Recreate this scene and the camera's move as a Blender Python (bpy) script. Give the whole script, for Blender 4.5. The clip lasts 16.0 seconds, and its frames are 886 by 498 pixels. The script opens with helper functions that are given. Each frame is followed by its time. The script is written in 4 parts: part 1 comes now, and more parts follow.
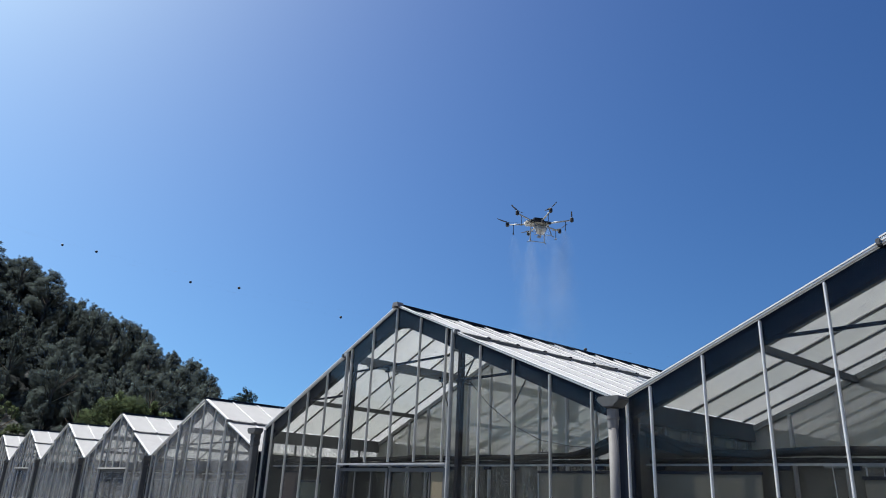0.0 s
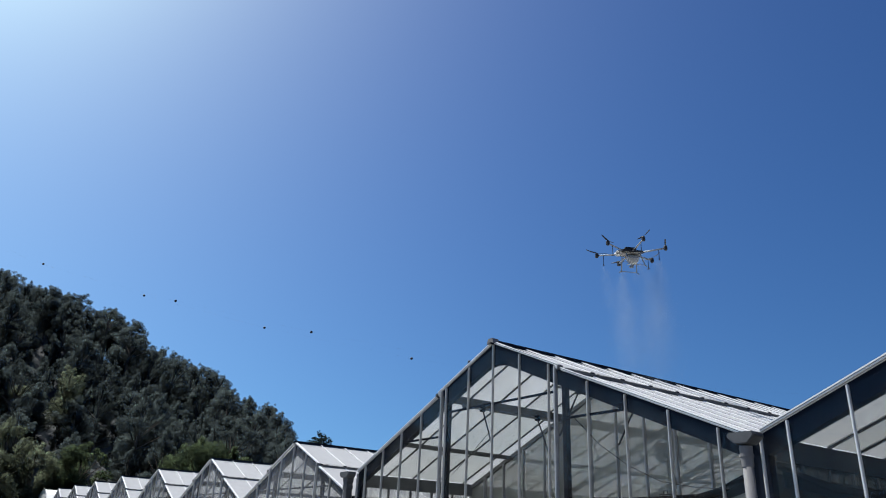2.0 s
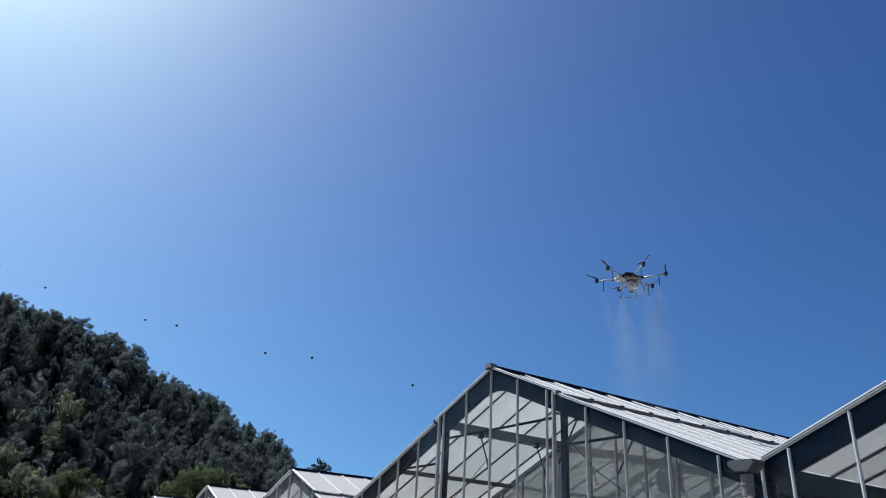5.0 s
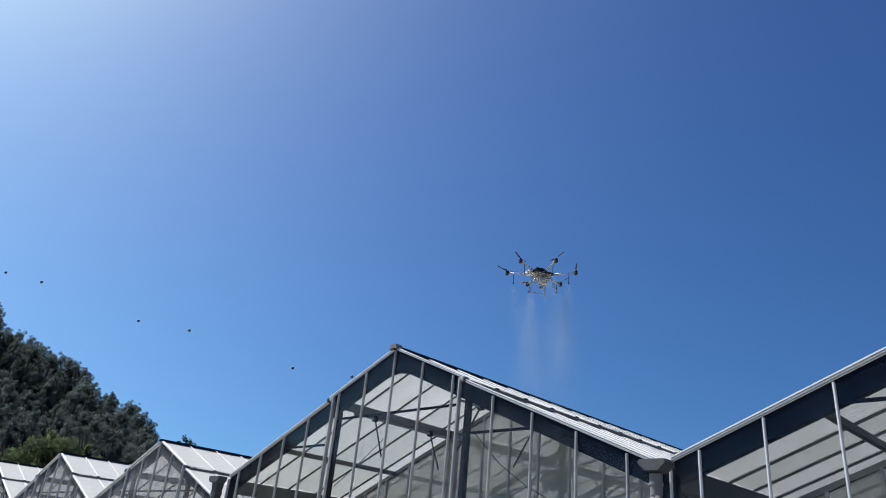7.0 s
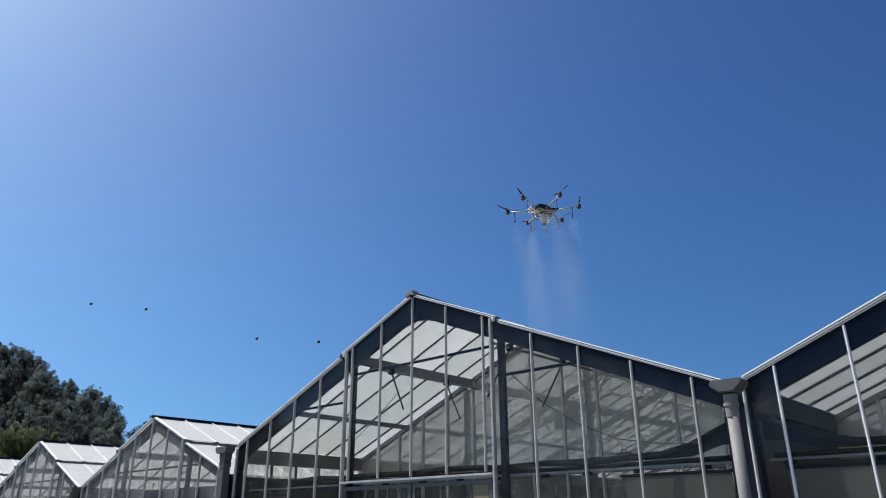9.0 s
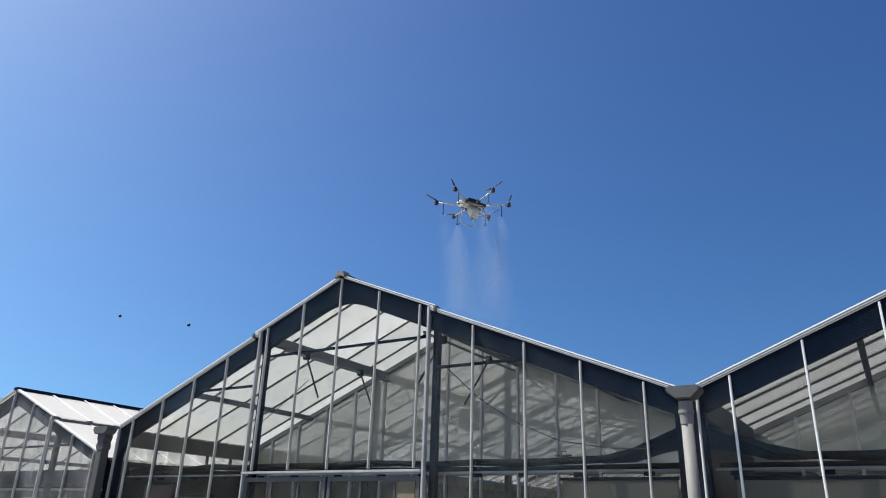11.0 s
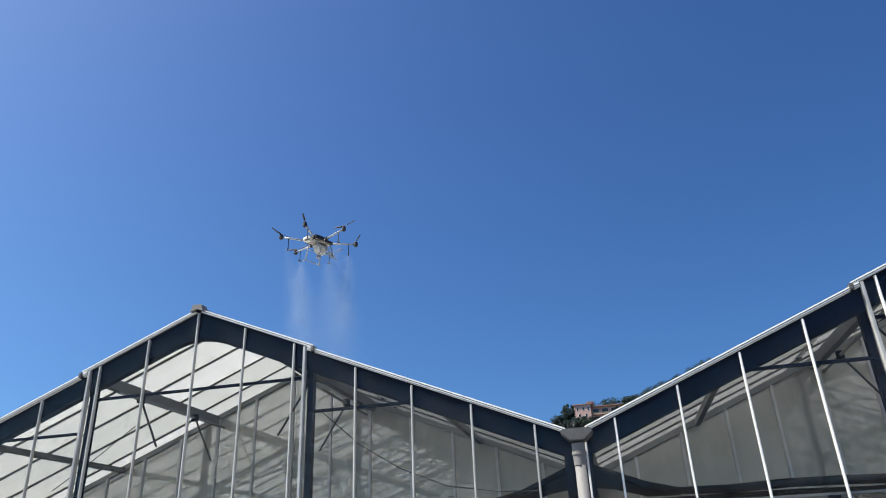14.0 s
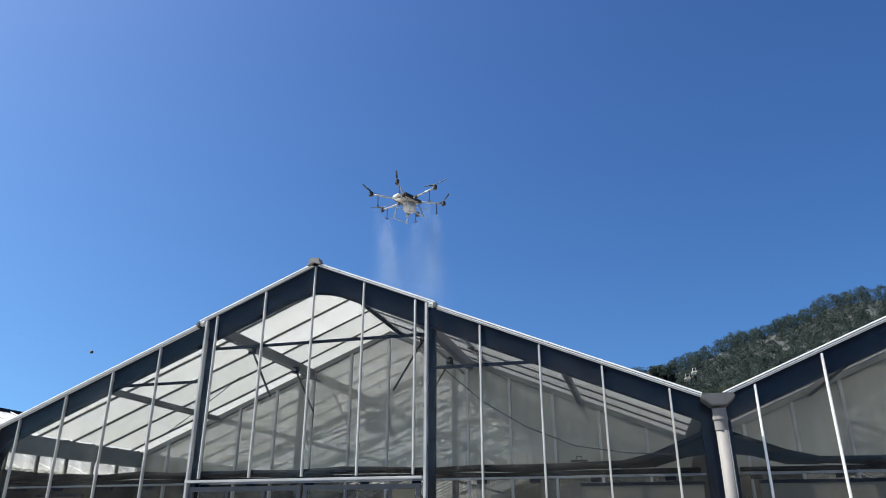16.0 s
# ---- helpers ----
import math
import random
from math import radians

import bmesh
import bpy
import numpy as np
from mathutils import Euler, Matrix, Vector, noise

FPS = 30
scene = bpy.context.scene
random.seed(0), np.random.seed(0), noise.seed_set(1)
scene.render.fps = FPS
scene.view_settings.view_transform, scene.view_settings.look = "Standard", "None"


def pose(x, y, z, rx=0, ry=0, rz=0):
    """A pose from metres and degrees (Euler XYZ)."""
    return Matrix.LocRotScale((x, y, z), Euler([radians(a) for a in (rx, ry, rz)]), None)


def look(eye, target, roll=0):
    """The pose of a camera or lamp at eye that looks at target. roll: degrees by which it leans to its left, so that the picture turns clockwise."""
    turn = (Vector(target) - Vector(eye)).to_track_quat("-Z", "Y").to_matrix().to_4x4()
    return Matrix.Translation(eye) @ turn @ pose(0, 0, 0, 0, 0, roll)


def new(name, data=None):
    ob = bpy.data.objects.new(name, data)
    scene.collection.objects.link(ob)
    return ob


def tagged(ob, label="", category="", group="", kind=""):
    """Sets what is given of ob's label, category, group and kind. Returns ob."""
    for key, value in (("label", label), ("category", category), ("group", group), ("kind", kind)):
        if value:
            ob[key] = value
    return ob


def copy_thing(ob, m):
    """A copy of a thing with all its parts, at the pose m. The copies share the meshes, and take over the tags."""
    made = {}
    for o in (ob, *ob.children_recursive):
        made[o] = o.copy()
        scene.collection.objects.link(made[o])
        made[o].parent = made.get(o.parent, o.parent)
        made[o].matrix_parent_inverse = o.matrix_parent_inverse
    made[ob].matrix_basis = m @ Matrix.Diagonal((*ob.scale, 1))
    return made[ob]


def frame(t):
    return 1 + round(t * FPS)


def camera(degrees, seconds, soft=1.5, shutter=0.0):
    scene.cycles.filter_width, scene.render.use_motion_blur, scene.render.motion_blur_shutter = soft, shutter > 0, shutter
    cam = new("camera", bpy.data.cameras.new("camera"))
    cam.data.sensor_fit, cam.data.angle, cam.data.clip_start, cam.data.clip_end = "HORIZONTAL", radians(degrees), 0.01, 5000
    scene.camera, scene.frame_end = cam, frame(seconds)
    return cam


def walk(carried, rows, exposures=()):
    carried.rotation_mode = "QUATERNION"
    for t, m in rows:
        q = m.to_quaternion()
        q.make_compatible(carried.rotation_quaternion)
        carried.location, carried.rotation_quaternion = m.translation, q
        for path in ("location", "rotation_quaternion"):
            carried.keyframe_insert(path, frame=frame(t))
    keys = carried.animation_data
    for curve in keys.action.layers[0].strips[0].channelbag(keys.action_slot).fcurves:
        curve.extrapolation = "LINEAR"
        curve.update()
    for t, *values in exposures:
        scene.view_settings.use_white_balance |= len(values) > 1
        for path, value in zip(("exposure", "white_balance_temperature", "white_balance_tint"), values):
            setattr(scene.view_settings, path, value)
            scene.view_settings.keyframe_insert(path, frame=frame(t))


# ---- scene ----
cam = camera(64.71, 16.0, soft=1.0)
walk(cam, [
    (0.0, pose(10.777, -7.845, 1.667, 109.54, -2.60, 49.55)),
    (0.5, pose(10.596, -7.862, 1.675, 110.58, -2.66, 51.60)),
    (1.0, pose(10.400, -7.920, 1.679, 112.24, -3.18, 53.56)),
    (1.5, pose(10.252, -8.020, 1.668, 112.30, -2.59, 53.54)),
    (2.0, pose(10.198, -8.079, 1.663, 112.50, -2.48, 55.24)),
    (2.5, pose(10.244, -8.062, 1.657, 113.05, -2.34, 56.65)),
    (3.0, pose(10.285, -8.033, 1.661, 114.02, -1.57, 56.96)),
    (3.5, pose(10.307, -8.027, 1.669, 115.23, -1.59, 57.10)),
    (4.0, pose(10.299, -8.038, 1.680, 115.50, -1.78, 56.64)),
    (6.5, pose(9.652, -7.840, 1.598, 112.73, -6.79, 49.59)),
    (7.0, pose(9.377, -7.840, 1.605, 114.75, -5.22, 44.69)),
    (7.5, pose(9.084, -7.827, 1.595, 114.63, -5.28, 44.80)),
    (8.0, pose(8.751, -7.851, 1.578, 113.62, -3.05, 47.49)),
    (8.5, pose(8.400, -7.963, 1.555, 112.20, -1.06, 45.82)),
    (11.0, pose(6.949, -8.043, 1.532, 111.52, -1.67, 31.69)),
    (11.5, pose(6.755, -8.110, 1.524, 113.47, -3.20, 31.53)),
    (12.0, pose(6.576, -8.215, 1.523, 111.96, -3.46, 29.10)),
    (12.5, pose(6.337, -8.298, 1.535, 110.63, -2.92, 27.91)),
    (13.0, pose(6.069, -8.342, 1.557, 110.59, -1.50, 27.00)),
    (13.5, pose(5.742, -8.427, 1.581, 114.26, 0.40, 17.89)),
    (14.0, pose(5.519, -8.479, 1.579, 114.82, 2.37, 13.66)),
    (14.5, pose(5.264, -8.418, 1.554, 114.32, 3.01, 14.47)),
    (15.0, pose(4.997, -8.447, 1.541, 112.57, -0.47, 14.23)),
    (15.5, pose(4.658, -8.572, 1.549, 111.07, -0.30, 14.04)),
    (16.0, pose(4.211, -8.667, 1.580, 111.92, 0.07, 15.02)),
], exposures=[(0.0, 0.57, 6600, 10), (1.5, 0.4, 6400, 10), (3.5, 0.19, 6100, 10), (6.5, 0.5, 6450, 10), (8.0, 0.45, 6400, 10), (11.0, 0.81, 6900, 10), (12.5, 0.90, 6950, 10), (16.0, 1.10, 6900, 10)])

# ---------- world, sun, exposure ----------
SUN_AZ, SUN_EL = 111.0, 57.0          # from +y towards -x, and up
world = bpy.data.worlds.new("world")
scene.world = world
world.use_nodes = True
wn, wl = world.node_tree.nodes, world.node_tree.links
sky = wn.new("ShaderNodeTexSky")
sky.sky_type = "NISHITA"
sky.sun_disc = False
sky.sun_elevation = radians(SUN_EL)
sky.sun_rotation = radians(-SUN_AZ)
sky.air_density, sky.dust_density, sky.ozone_density = 1.0, 1.2, 7.0
wn["Background"].inputs["Strength"].default_value = 0.1
sky_grade = wn.new("ShaderNodeHueSaturation")
sky_grade.inputs["Hue"].default_value = 0.503
sky_grade.inputs["Saturation"].default_value = 1.24
wl.new(sky.outputs[0], sky_grade.inputs["Color"])
view = wn.new("ShaderNodeTexCoord")
lift = wn.new("ShaderNodeMapping")                # sky looked up higher than the true direction, so the horizon pales less
lift.inputs["Scale"].default_value, lift.inputs["Location"].default_value = (1, 1, 0.84), (0, 0, 0.19)
level = wn.new("ShaderNodeVectorMath")
level.operation = "NORMALIZE"
wl.new(view.outputs["Generated"], lift.inputs["Vector"])
wl.new(lift.outputs[0], level.inputs[0])
wl.new(level.outputs[0], sky.inputs["Vector"])
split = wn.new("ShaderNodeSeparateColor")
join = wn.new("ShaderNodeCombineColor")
wl.new(sky_grade.outputs[0], split.inputs[0])
for i, (gain, power) in enumerate(((15.6, 1.15), (21.0, 1.48), (11.9, 1.42))):      # per-channel gain and power curve grades the sky; deepens away from the sun
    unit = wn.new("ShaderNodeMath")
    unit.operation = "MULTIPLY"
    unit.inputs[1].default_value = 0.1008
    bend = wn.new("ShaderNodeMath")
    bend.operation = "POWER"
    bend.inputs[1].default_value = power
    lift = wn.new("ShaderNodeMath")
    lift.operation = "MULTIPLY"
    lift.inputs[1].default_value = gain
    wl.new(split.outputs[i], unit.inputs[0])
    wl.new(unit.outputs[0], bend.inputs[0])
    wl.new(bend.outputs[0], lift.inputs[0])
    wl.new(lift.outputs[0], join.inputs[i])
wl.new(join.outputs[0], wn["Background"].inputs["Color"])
sun_data = bpy.data.lights.new("sun", "SUN")
sun_data.energy, sun_data.angle, sun_data.color = 5.0, radians(0.53), (1.0, 0.95, 0.88)
sun = new("sun", sun_data)
sa, se = radians(SUN_AZ), radians(SUN_EL)
sun.matrix_world = look((-math.sin(sa) * math.cos(se) * 200, math.cos(sa) * math.cos(se) * 200, math.sin(se) * 200), (0, 0, 0))


# ---------- helpers ----------
def link(name, bm, mat, smooth=False):
    me = bpy.data.meshes.new(name)
    bm.to_mesh(me)
    bm.free()
    if smooth:
        for f in me.polygons:
            f.use_smooth = True
    me.materials.append(mat)
    return me


def part(name, bm, mat, parent=None, label="", smooth=False):
    ob = new(name, link(name, bm, mat, smooth))
    ob.parent = parent
    return tagged(ob, label)


def piece(name, me, parent, m=None):
    ob = new(name, me)
    ob.parent = parent
    if m is not None:
        ob.matrix_local = m
    return ob


def thing(name, label, category, at=(0, 0, 0), group="", kind=""):
    ob = new(name)
    ob.location = at
    ob.empty_display_size = 0.2
    return tagged(ob, label, category, group, kind)


def hexa(bm, c):
    v = [bm.verts.new(p) for p in c]
    for f in ((0, 3, 2, 1), (4, 5, 6, 7), (0, 1, 5, 4), (1, 2, 6, 5), (2, 3, 7, 6), (3, 0, 4, 7)):
        bm.faces.new([v[i] for i in f])
    return bm


def box(bm, x0, x1, y0, y1, z0, z1):
    return hexa(bm, [(x0, y0, z0), (x1, y0, z0), (x1, y1, z0), (x0, y1, z0), (x0, y0, z1), (x1, y0, z1), (x1, y1, z1), (x0, y1, z1)])


def boxed(*a, bev=0.0):
    bm = box(bmesh.new(), *a)
    if bev:
        bmesh.ops.bevel(bm, geom=bm.edges[:], offset=bev, segments=2, affect="EDGES")
    return bm


def beam(bm, p, q, w, h):
    """A bar of width w and height h from p to q."""
    p, q = Vector(p), Vector(q)
    d = (q - p).normalized()
    up = Vector((0, 0, 1)) if abs(d.z) < 0.95 else Vector((0, 1, 0))
    s = d.cross(up).normalized() * w / 2
    u = s.cross(d).normalized() * h / 2
    return hexa(bm, [p - s - u, p + s - u, q + s - u, q - s - u, p - s + u, p + s + u, q + s + u, q - s + u])


def tube(bm, pts, r, n=8):
    """A round bar along points; r may be a list."""
    pts = [Vector(p) for p in pts]
    rr = r if isinstance(r, (list, tuple)) else [r] * len(pts)
    rings = []
    for i, p in enumerate(pts):
        d = (pts[min(i + 1, len(pts) - 1)] - pts[max(i - 1, 0)]).normalized()
        up = Vector((0, 0, 1)) if abs(d.z) < 0.9 else Vector((0, 1, 0))
        s = d.cross(up).normalized()
        u = s.cross(d)
        rings.append([bm.verts.new(p + (s * math.cos(a) + u * math.sin(a)) * rr[i]) for a in (2 * math.pi * k / n for k in range(n))])
    for a, b in zip(rings, rings[1:]):
        for k in range(n):
            bm.faces.new((a[k], a[(k + 1) % n], b[(k + 1) % n], b[k]))
    bm.faces.new(rings[0][::-1])
    bm.faces.new(rings[-1])
    bmesh.ops.recalc_face_normals(bm, faces=bm.faces[:])
    return bm


def plate(bm, xz, y0, y1):
    """A flat plate with the outline xz (x, z), from y0 to y1."""
    a = [bm.verts.new((x, y0, z)) for x, z in xz]
    b = [bm.verts.new((x, y1, z)) for x, z in xz]
    bm.faces.new(a)
    bm.faces.new(b[::-1])
    n = len(a)
    for i in range(n):
        bm.faces.new((a[i], b[i], b[(i + 1) % n], a[(i + 1) % n]))
    bmesh.ops.recalc_face_normals(bm, faces=bm.faces[:])
    return bm


# ---------- materials ----------
class Mat:
    def __init__(self, name):
        self.m = bpy.data.materials.new(name)
        self.m.use_nodes = True
        self.n, self.l = self.m.node_tree.nodes, self.m.node_tree.links
        self.p = self.n["Principled BSDF"]
        self.out = self.n["Material Output"]

    def node(self, kind, **kw):
        nd = self.n.new("ShaderNode" + kind)
        for k, v in kw.items():
            nd.inputs[k.replace("_", " ")].default_value = v
        return nd

    def noise(self, scale, detail=4.0, rough=0.6, stretch=None):
        tc = self.node("TexCoord")
        src = tc.outputs["Object"]
        if stretch:
            mp = self.node("Mapping")
            mp.inputs["Scale"].default_value = stretch
            self.l.new(src, mp.inputs["Vector"])
            src = mp.outputs[0]
        nz = self.node("TexNoise", Scale=scale, Detail=detail, Roughness=rough)
        self.l.new(src, nz.inputs["Vector"])
        return nz.outputs["Fac"]

    def ramp(self, fac, *stops):
        r = self.node("ValToRGB")
        e = r.color_ramp.elements
        while len(e) < len(stops):
            e.new(0.5)
        for el, (pos, col) in zip(e, stops):
            el.position = pos
            el.color = (*col, 1) if len(col) == 3 else col
        self.l.new(fac, r.inputs["Fac"])
        return r.outputs["Color"]

    def mix(self, fac, a, b, kind="MIX"):
        mx = self.n.new("ShaderNodeMix")
        mx.data_type, mx.blend_type = "RGBA", kind
        for sock, v in ((mx.inputs[0], fac), (mx.inputs[6], a), (mx.inputs[7], b)):
            if isinstance(v, (int, float)):
                sock.default_value = v
            elif isinstance(v, tuple):
                sock.default_value = (*v, 1)
            else:
                self.l.new(v, sock)
        return mx.outputs[2]

    def sheen(self, base, power=5.0, top=1.0):
        """Mirror share of a thin sheet, the same from both sides."""
        lw = self.node("LayerWeight", Blend=0.5)
        pw = self.n.new("ShaderNodeMath")
        pw.operation = "POWER"
        pw.inputs[1].default_value = power
        self.l.new(lw.outputs["Facing"], pw.inputs[0])
        ma = self.n.new("ShaderNodeMath")
        ma.operation = "MULTIPLY_ADD"
        ma.inputs[1].default_value, ma.inputs[2].default_value = top - base, base
        self.l.new(pw.outputs[0], ma.inputs[0])
        return ma.outputs[0]

    def bump(self, fac, strength=0.2, distance=0.01):
        b = self.node("Bump", Strength=strength, Distance=distance)
        self.l.new(fac, b.inputs["Height"])
        return b.outputs[0]

    def set(self, color=None, rough=None, metal=None, normal=None):
        for key, v in (("Base Color", color), ("Roughness", rough), ("Metallic", metal), ("Normal", normal)):
            if v is None:
                continue
            s = self.p.inputs[key]
            if isinstance(v, (int, float)):
                s.default_value = v
            elif isinstance(v, tuple):
                s.default_value = (*v, 1)
            else:
                self.l.new(v, s)
        return self.m


def painted(name, c1, c2, rough=0.5, metal=0.0, scale=6.0, stretch=None, c3=None, spec=0.5):
    """Two-scale mottled paint or metal."""
    k = Mat(name)
    k.p.inputs["Specular IOR Level"].default_value = spec
    a = k.ramp(k.noise(scale, stretch=stretch), (0.35, c1), (0.68, c2))
    fine = k.noise(scale * 14)
    b = k.mix(k.ramp(fine, (0.55, (0, 0, 0)), (0.8, (0.5, 0.5, 0.5))), a, c3 or tuple(v * 0.6 for v in c1))
    return k.set(b, k.ramp(fine, (0.3, (rough,) * 3), (0.7, (min(1, rough + 0.15),) * 3)), metal, k.bump(fine, 0.12, 0.004))


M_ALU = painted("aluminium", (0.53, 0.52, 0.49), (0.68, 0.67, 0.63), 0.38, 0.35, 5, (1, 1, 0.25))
# lit copy: sun on the right bay's mullions put into the colour
M_ALU_R = painted("sunlit_aluminium", (0.78, 0.78, 0.77), (0.90, 0.90, 0.89), 0.40, 0.2, 5, (1, 1, 0.25))
M_WHITE = painted("white_profile", (0.86, 0.86, 0.85), (0.92, 0.92, 0.91), 0.35, 0.0, 3)
# near black navy: the gable frame's shade and sky reflection put into its colour
M_DARK = painted("navy_shade_steel", (0.0050, 0.0085, 0.017), (0.009, 0.014, 0.027), 0.75, 0.0, 2.5, spec=0.06)
M_GALV = painted("galvanised_steel", (0.20, 0.21, 0.22), (0.30, 0.31, 0.32), 0.55, 0.3, 3)
M_DARKGREY = painted("dark_grey_metal", (0.075, 0.078, 0.082), (0.11, 0.115, 0.12), 0.5, 0.2, 3)
M_GALV2 = painted("weathered_aluminium", (0.34, 0.35, 0.36), (0.46, 0.47, 0.48), 0.45, 0.2, 4)
# shade below the valley gutters put into a darker steel colour
M_BEAM = painted("shaded_beam", (0.028, 0.030, 0.033), (0.045, 0.048, 0.050), 0.65, 0.0, 3, spec=0.25)
M_INNER = painted("dusty_frame", (0.14, 0.15, 0.15), (0.22, 0.23, 0.22), 0.7, 0.0, 2)
M_POST = painted("grey_gutter_post", (0.055, 0.058, 0.064), (0.085, 0.088, 0.095), 0.6, 0.1, 3, (1, 1, 0.3))
M_BAR = painted("dark_glazing_bar", (0.055, 0.058, 0.060), (0.085, 0.088, 0.088), 0.6, 0.0, 3)
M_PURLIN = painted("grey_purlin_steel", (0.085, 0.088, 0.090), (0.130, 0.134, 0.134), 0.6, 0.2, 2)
M_PVC = painted("grey_pipe", (0.15, 0.15, 0.155), (0.22, 0.22, 0.225), 0.6, 0.0, 3, (1, 1, 0.5), c3=(0.10, 0.10, 0.10), spec=0.3)
M_SCREEN = painted("black_screen_cloth", (0.011, 0.011, 0.012), (0.022, 0.022, 0.023), 0.9, 0.0, 8, spec=0.1)
M_PANEL = painted("grey_green_panel", (0.080, 0.079, 0.066), (0.110, 0.107, 0.090), 0.7, 0.0, 1.2)
M_PALE = painted("pale_sheeting", (0.42, 0.43, 0.42), (0.52, 0.53, 0.51), 0.7, 0.0, 1.0)
M_TAN = painted("tan_panel", (0.15, 0.13, 0.085), (0.20, 0.17, 0.115), 0.7, 0.0, 1.2)
M_RUST = painted("reddish_board", (0.032, 0.021, 0.022), (0.050, 0.034, 0.034), 0.8, 0.0, 2)
M_DARKGREEN = painted("dark_green_board", (0.011, 0.024, 0.018), (0.020, 0.036, 0.027), 0.7, 0.0, 1.5)
M_CABLE = painted("black_cable", (0.015, 0.015, 0.016), (0.03, 0.03, 0.03), 0.6)
M_GROUND = painted("gravel_ground", (0.14, 0.14, 0.135), (0.21, 0.21, 0.20), 0.95, 0.0, 0.8)
M_SOIL = painted("greenhouse_soil", (0.05, 0.045, 0.035), (0.09, 0.08, 0.06), 0.95, 0.0, 1.0)
M_CONC = painted("concrete", (0.30, 0.30, 0.29), (0.40, 0.39, 0.37), 0.9, 0.0, 1.5)


def glass(name, dirt, tint=(0.965, 0.97, 0.97), streak=(2.0, 2.0, 0.6), gloss=0.03, dust=(0.56, 0.59, 0.62), patchy=(0.25, 2.2), mirror=0.018, specks=1.0):
    """Thin clear glass with a film of dust and drips."""
    k = Mat(name)
    tr = k.node("BsdfTransparent")
    tr.inputs["Color"].default_value = (*tint, 1)
    gl = k.node("BsdfGlossy", Roughness=gloss)
    m1 = k.node("MixShader")
    k.l.new(k.sheen(mirror), m1.inputs[0])
    k.l.new(tr.outputs[0], m1.inputs[1])
    k.l.new(gl.outputs[0], m1.inputs[2])
    df = k.node("BsdfDiffuse")
    df.inputs["Color"].default_value = (*dust, 1)
    tl = k.node("BsdfTranslucent")
    tl.inputs["Color"].default_value = (*dust, 1)
    m2 = k.node("MixShader")
    m2.inputs[0].default_value = 0.5
    k.l.new(df.outputs[0], m2.inputs[1])
    k.l.new(tl.outputs[0], m2.inputs[2])
    film = k.ramp(k.noise(1.3, 5, 0.65, streak), (0.38, (dirt * patchy[0],) * 3), (0.78, (dirt * patchy[1],) * 3))
    spots = k.ramp(k.noise(16, 3, 0.7), (0.66, (0, 0, 0)), (0.76, (dirt * 8.0 * specks,) * 3))
    runs = k.ramp(k.noise(9, 4, 0.6, (1.0, 1.0, 0.05)), (0.56, (0, 0, 0)), (0.80, (dirt * 3.0 * specks,) * 3))
    film = k.mix(1.0, k.mix(1.0, film, spots, "ADD"), runs, "ADD")
    film = k.mix(1.0, film, k.ramp(k.node("ObjectInfo").outputs["Random"], (0.0, (1 - 0.5 * specks,) * 3), (0.6, (1.0,) * 3), (1.0, (1 + specks,) * 3)), "MULTIPLY")
    m3 = k.node("MixShader")
    k.l.new(film, m3.inputs[0])
    k.l.new(m1.outputs[0], m3.inputs[1])
    k.l.new(m2.outputs[0], m3.inputs[2])
    k.l.new(m3.outputs[0], k.out.inputs["Surface"])
    return k.m


M_GLASS = glass("facade_glass", 0.014, mirror=0.011, dust=(0.58, 0.58, 0.55))
M_GLASS_L = glass("hazy_facade_glass", 0.17, dust=(0.58, 0.60, 0.64), mirror=0.03, specks=0.25)
M_GLASS_LOW = glass("lower_partition_glass", 0.26, (0.94, 0.945, 0.94), dust=(0.42, 0.44, 0.42), specks=0.1)
M_CLEAR = glass("clear_underside", 0.01)
M_GLASS_IN = glass("partition_glass", 0.47, (0.94, 0.945, 0.94), dust=(0.62, 0.63, 0.59), patchy=(0.85, 1.18), specks=0.0)


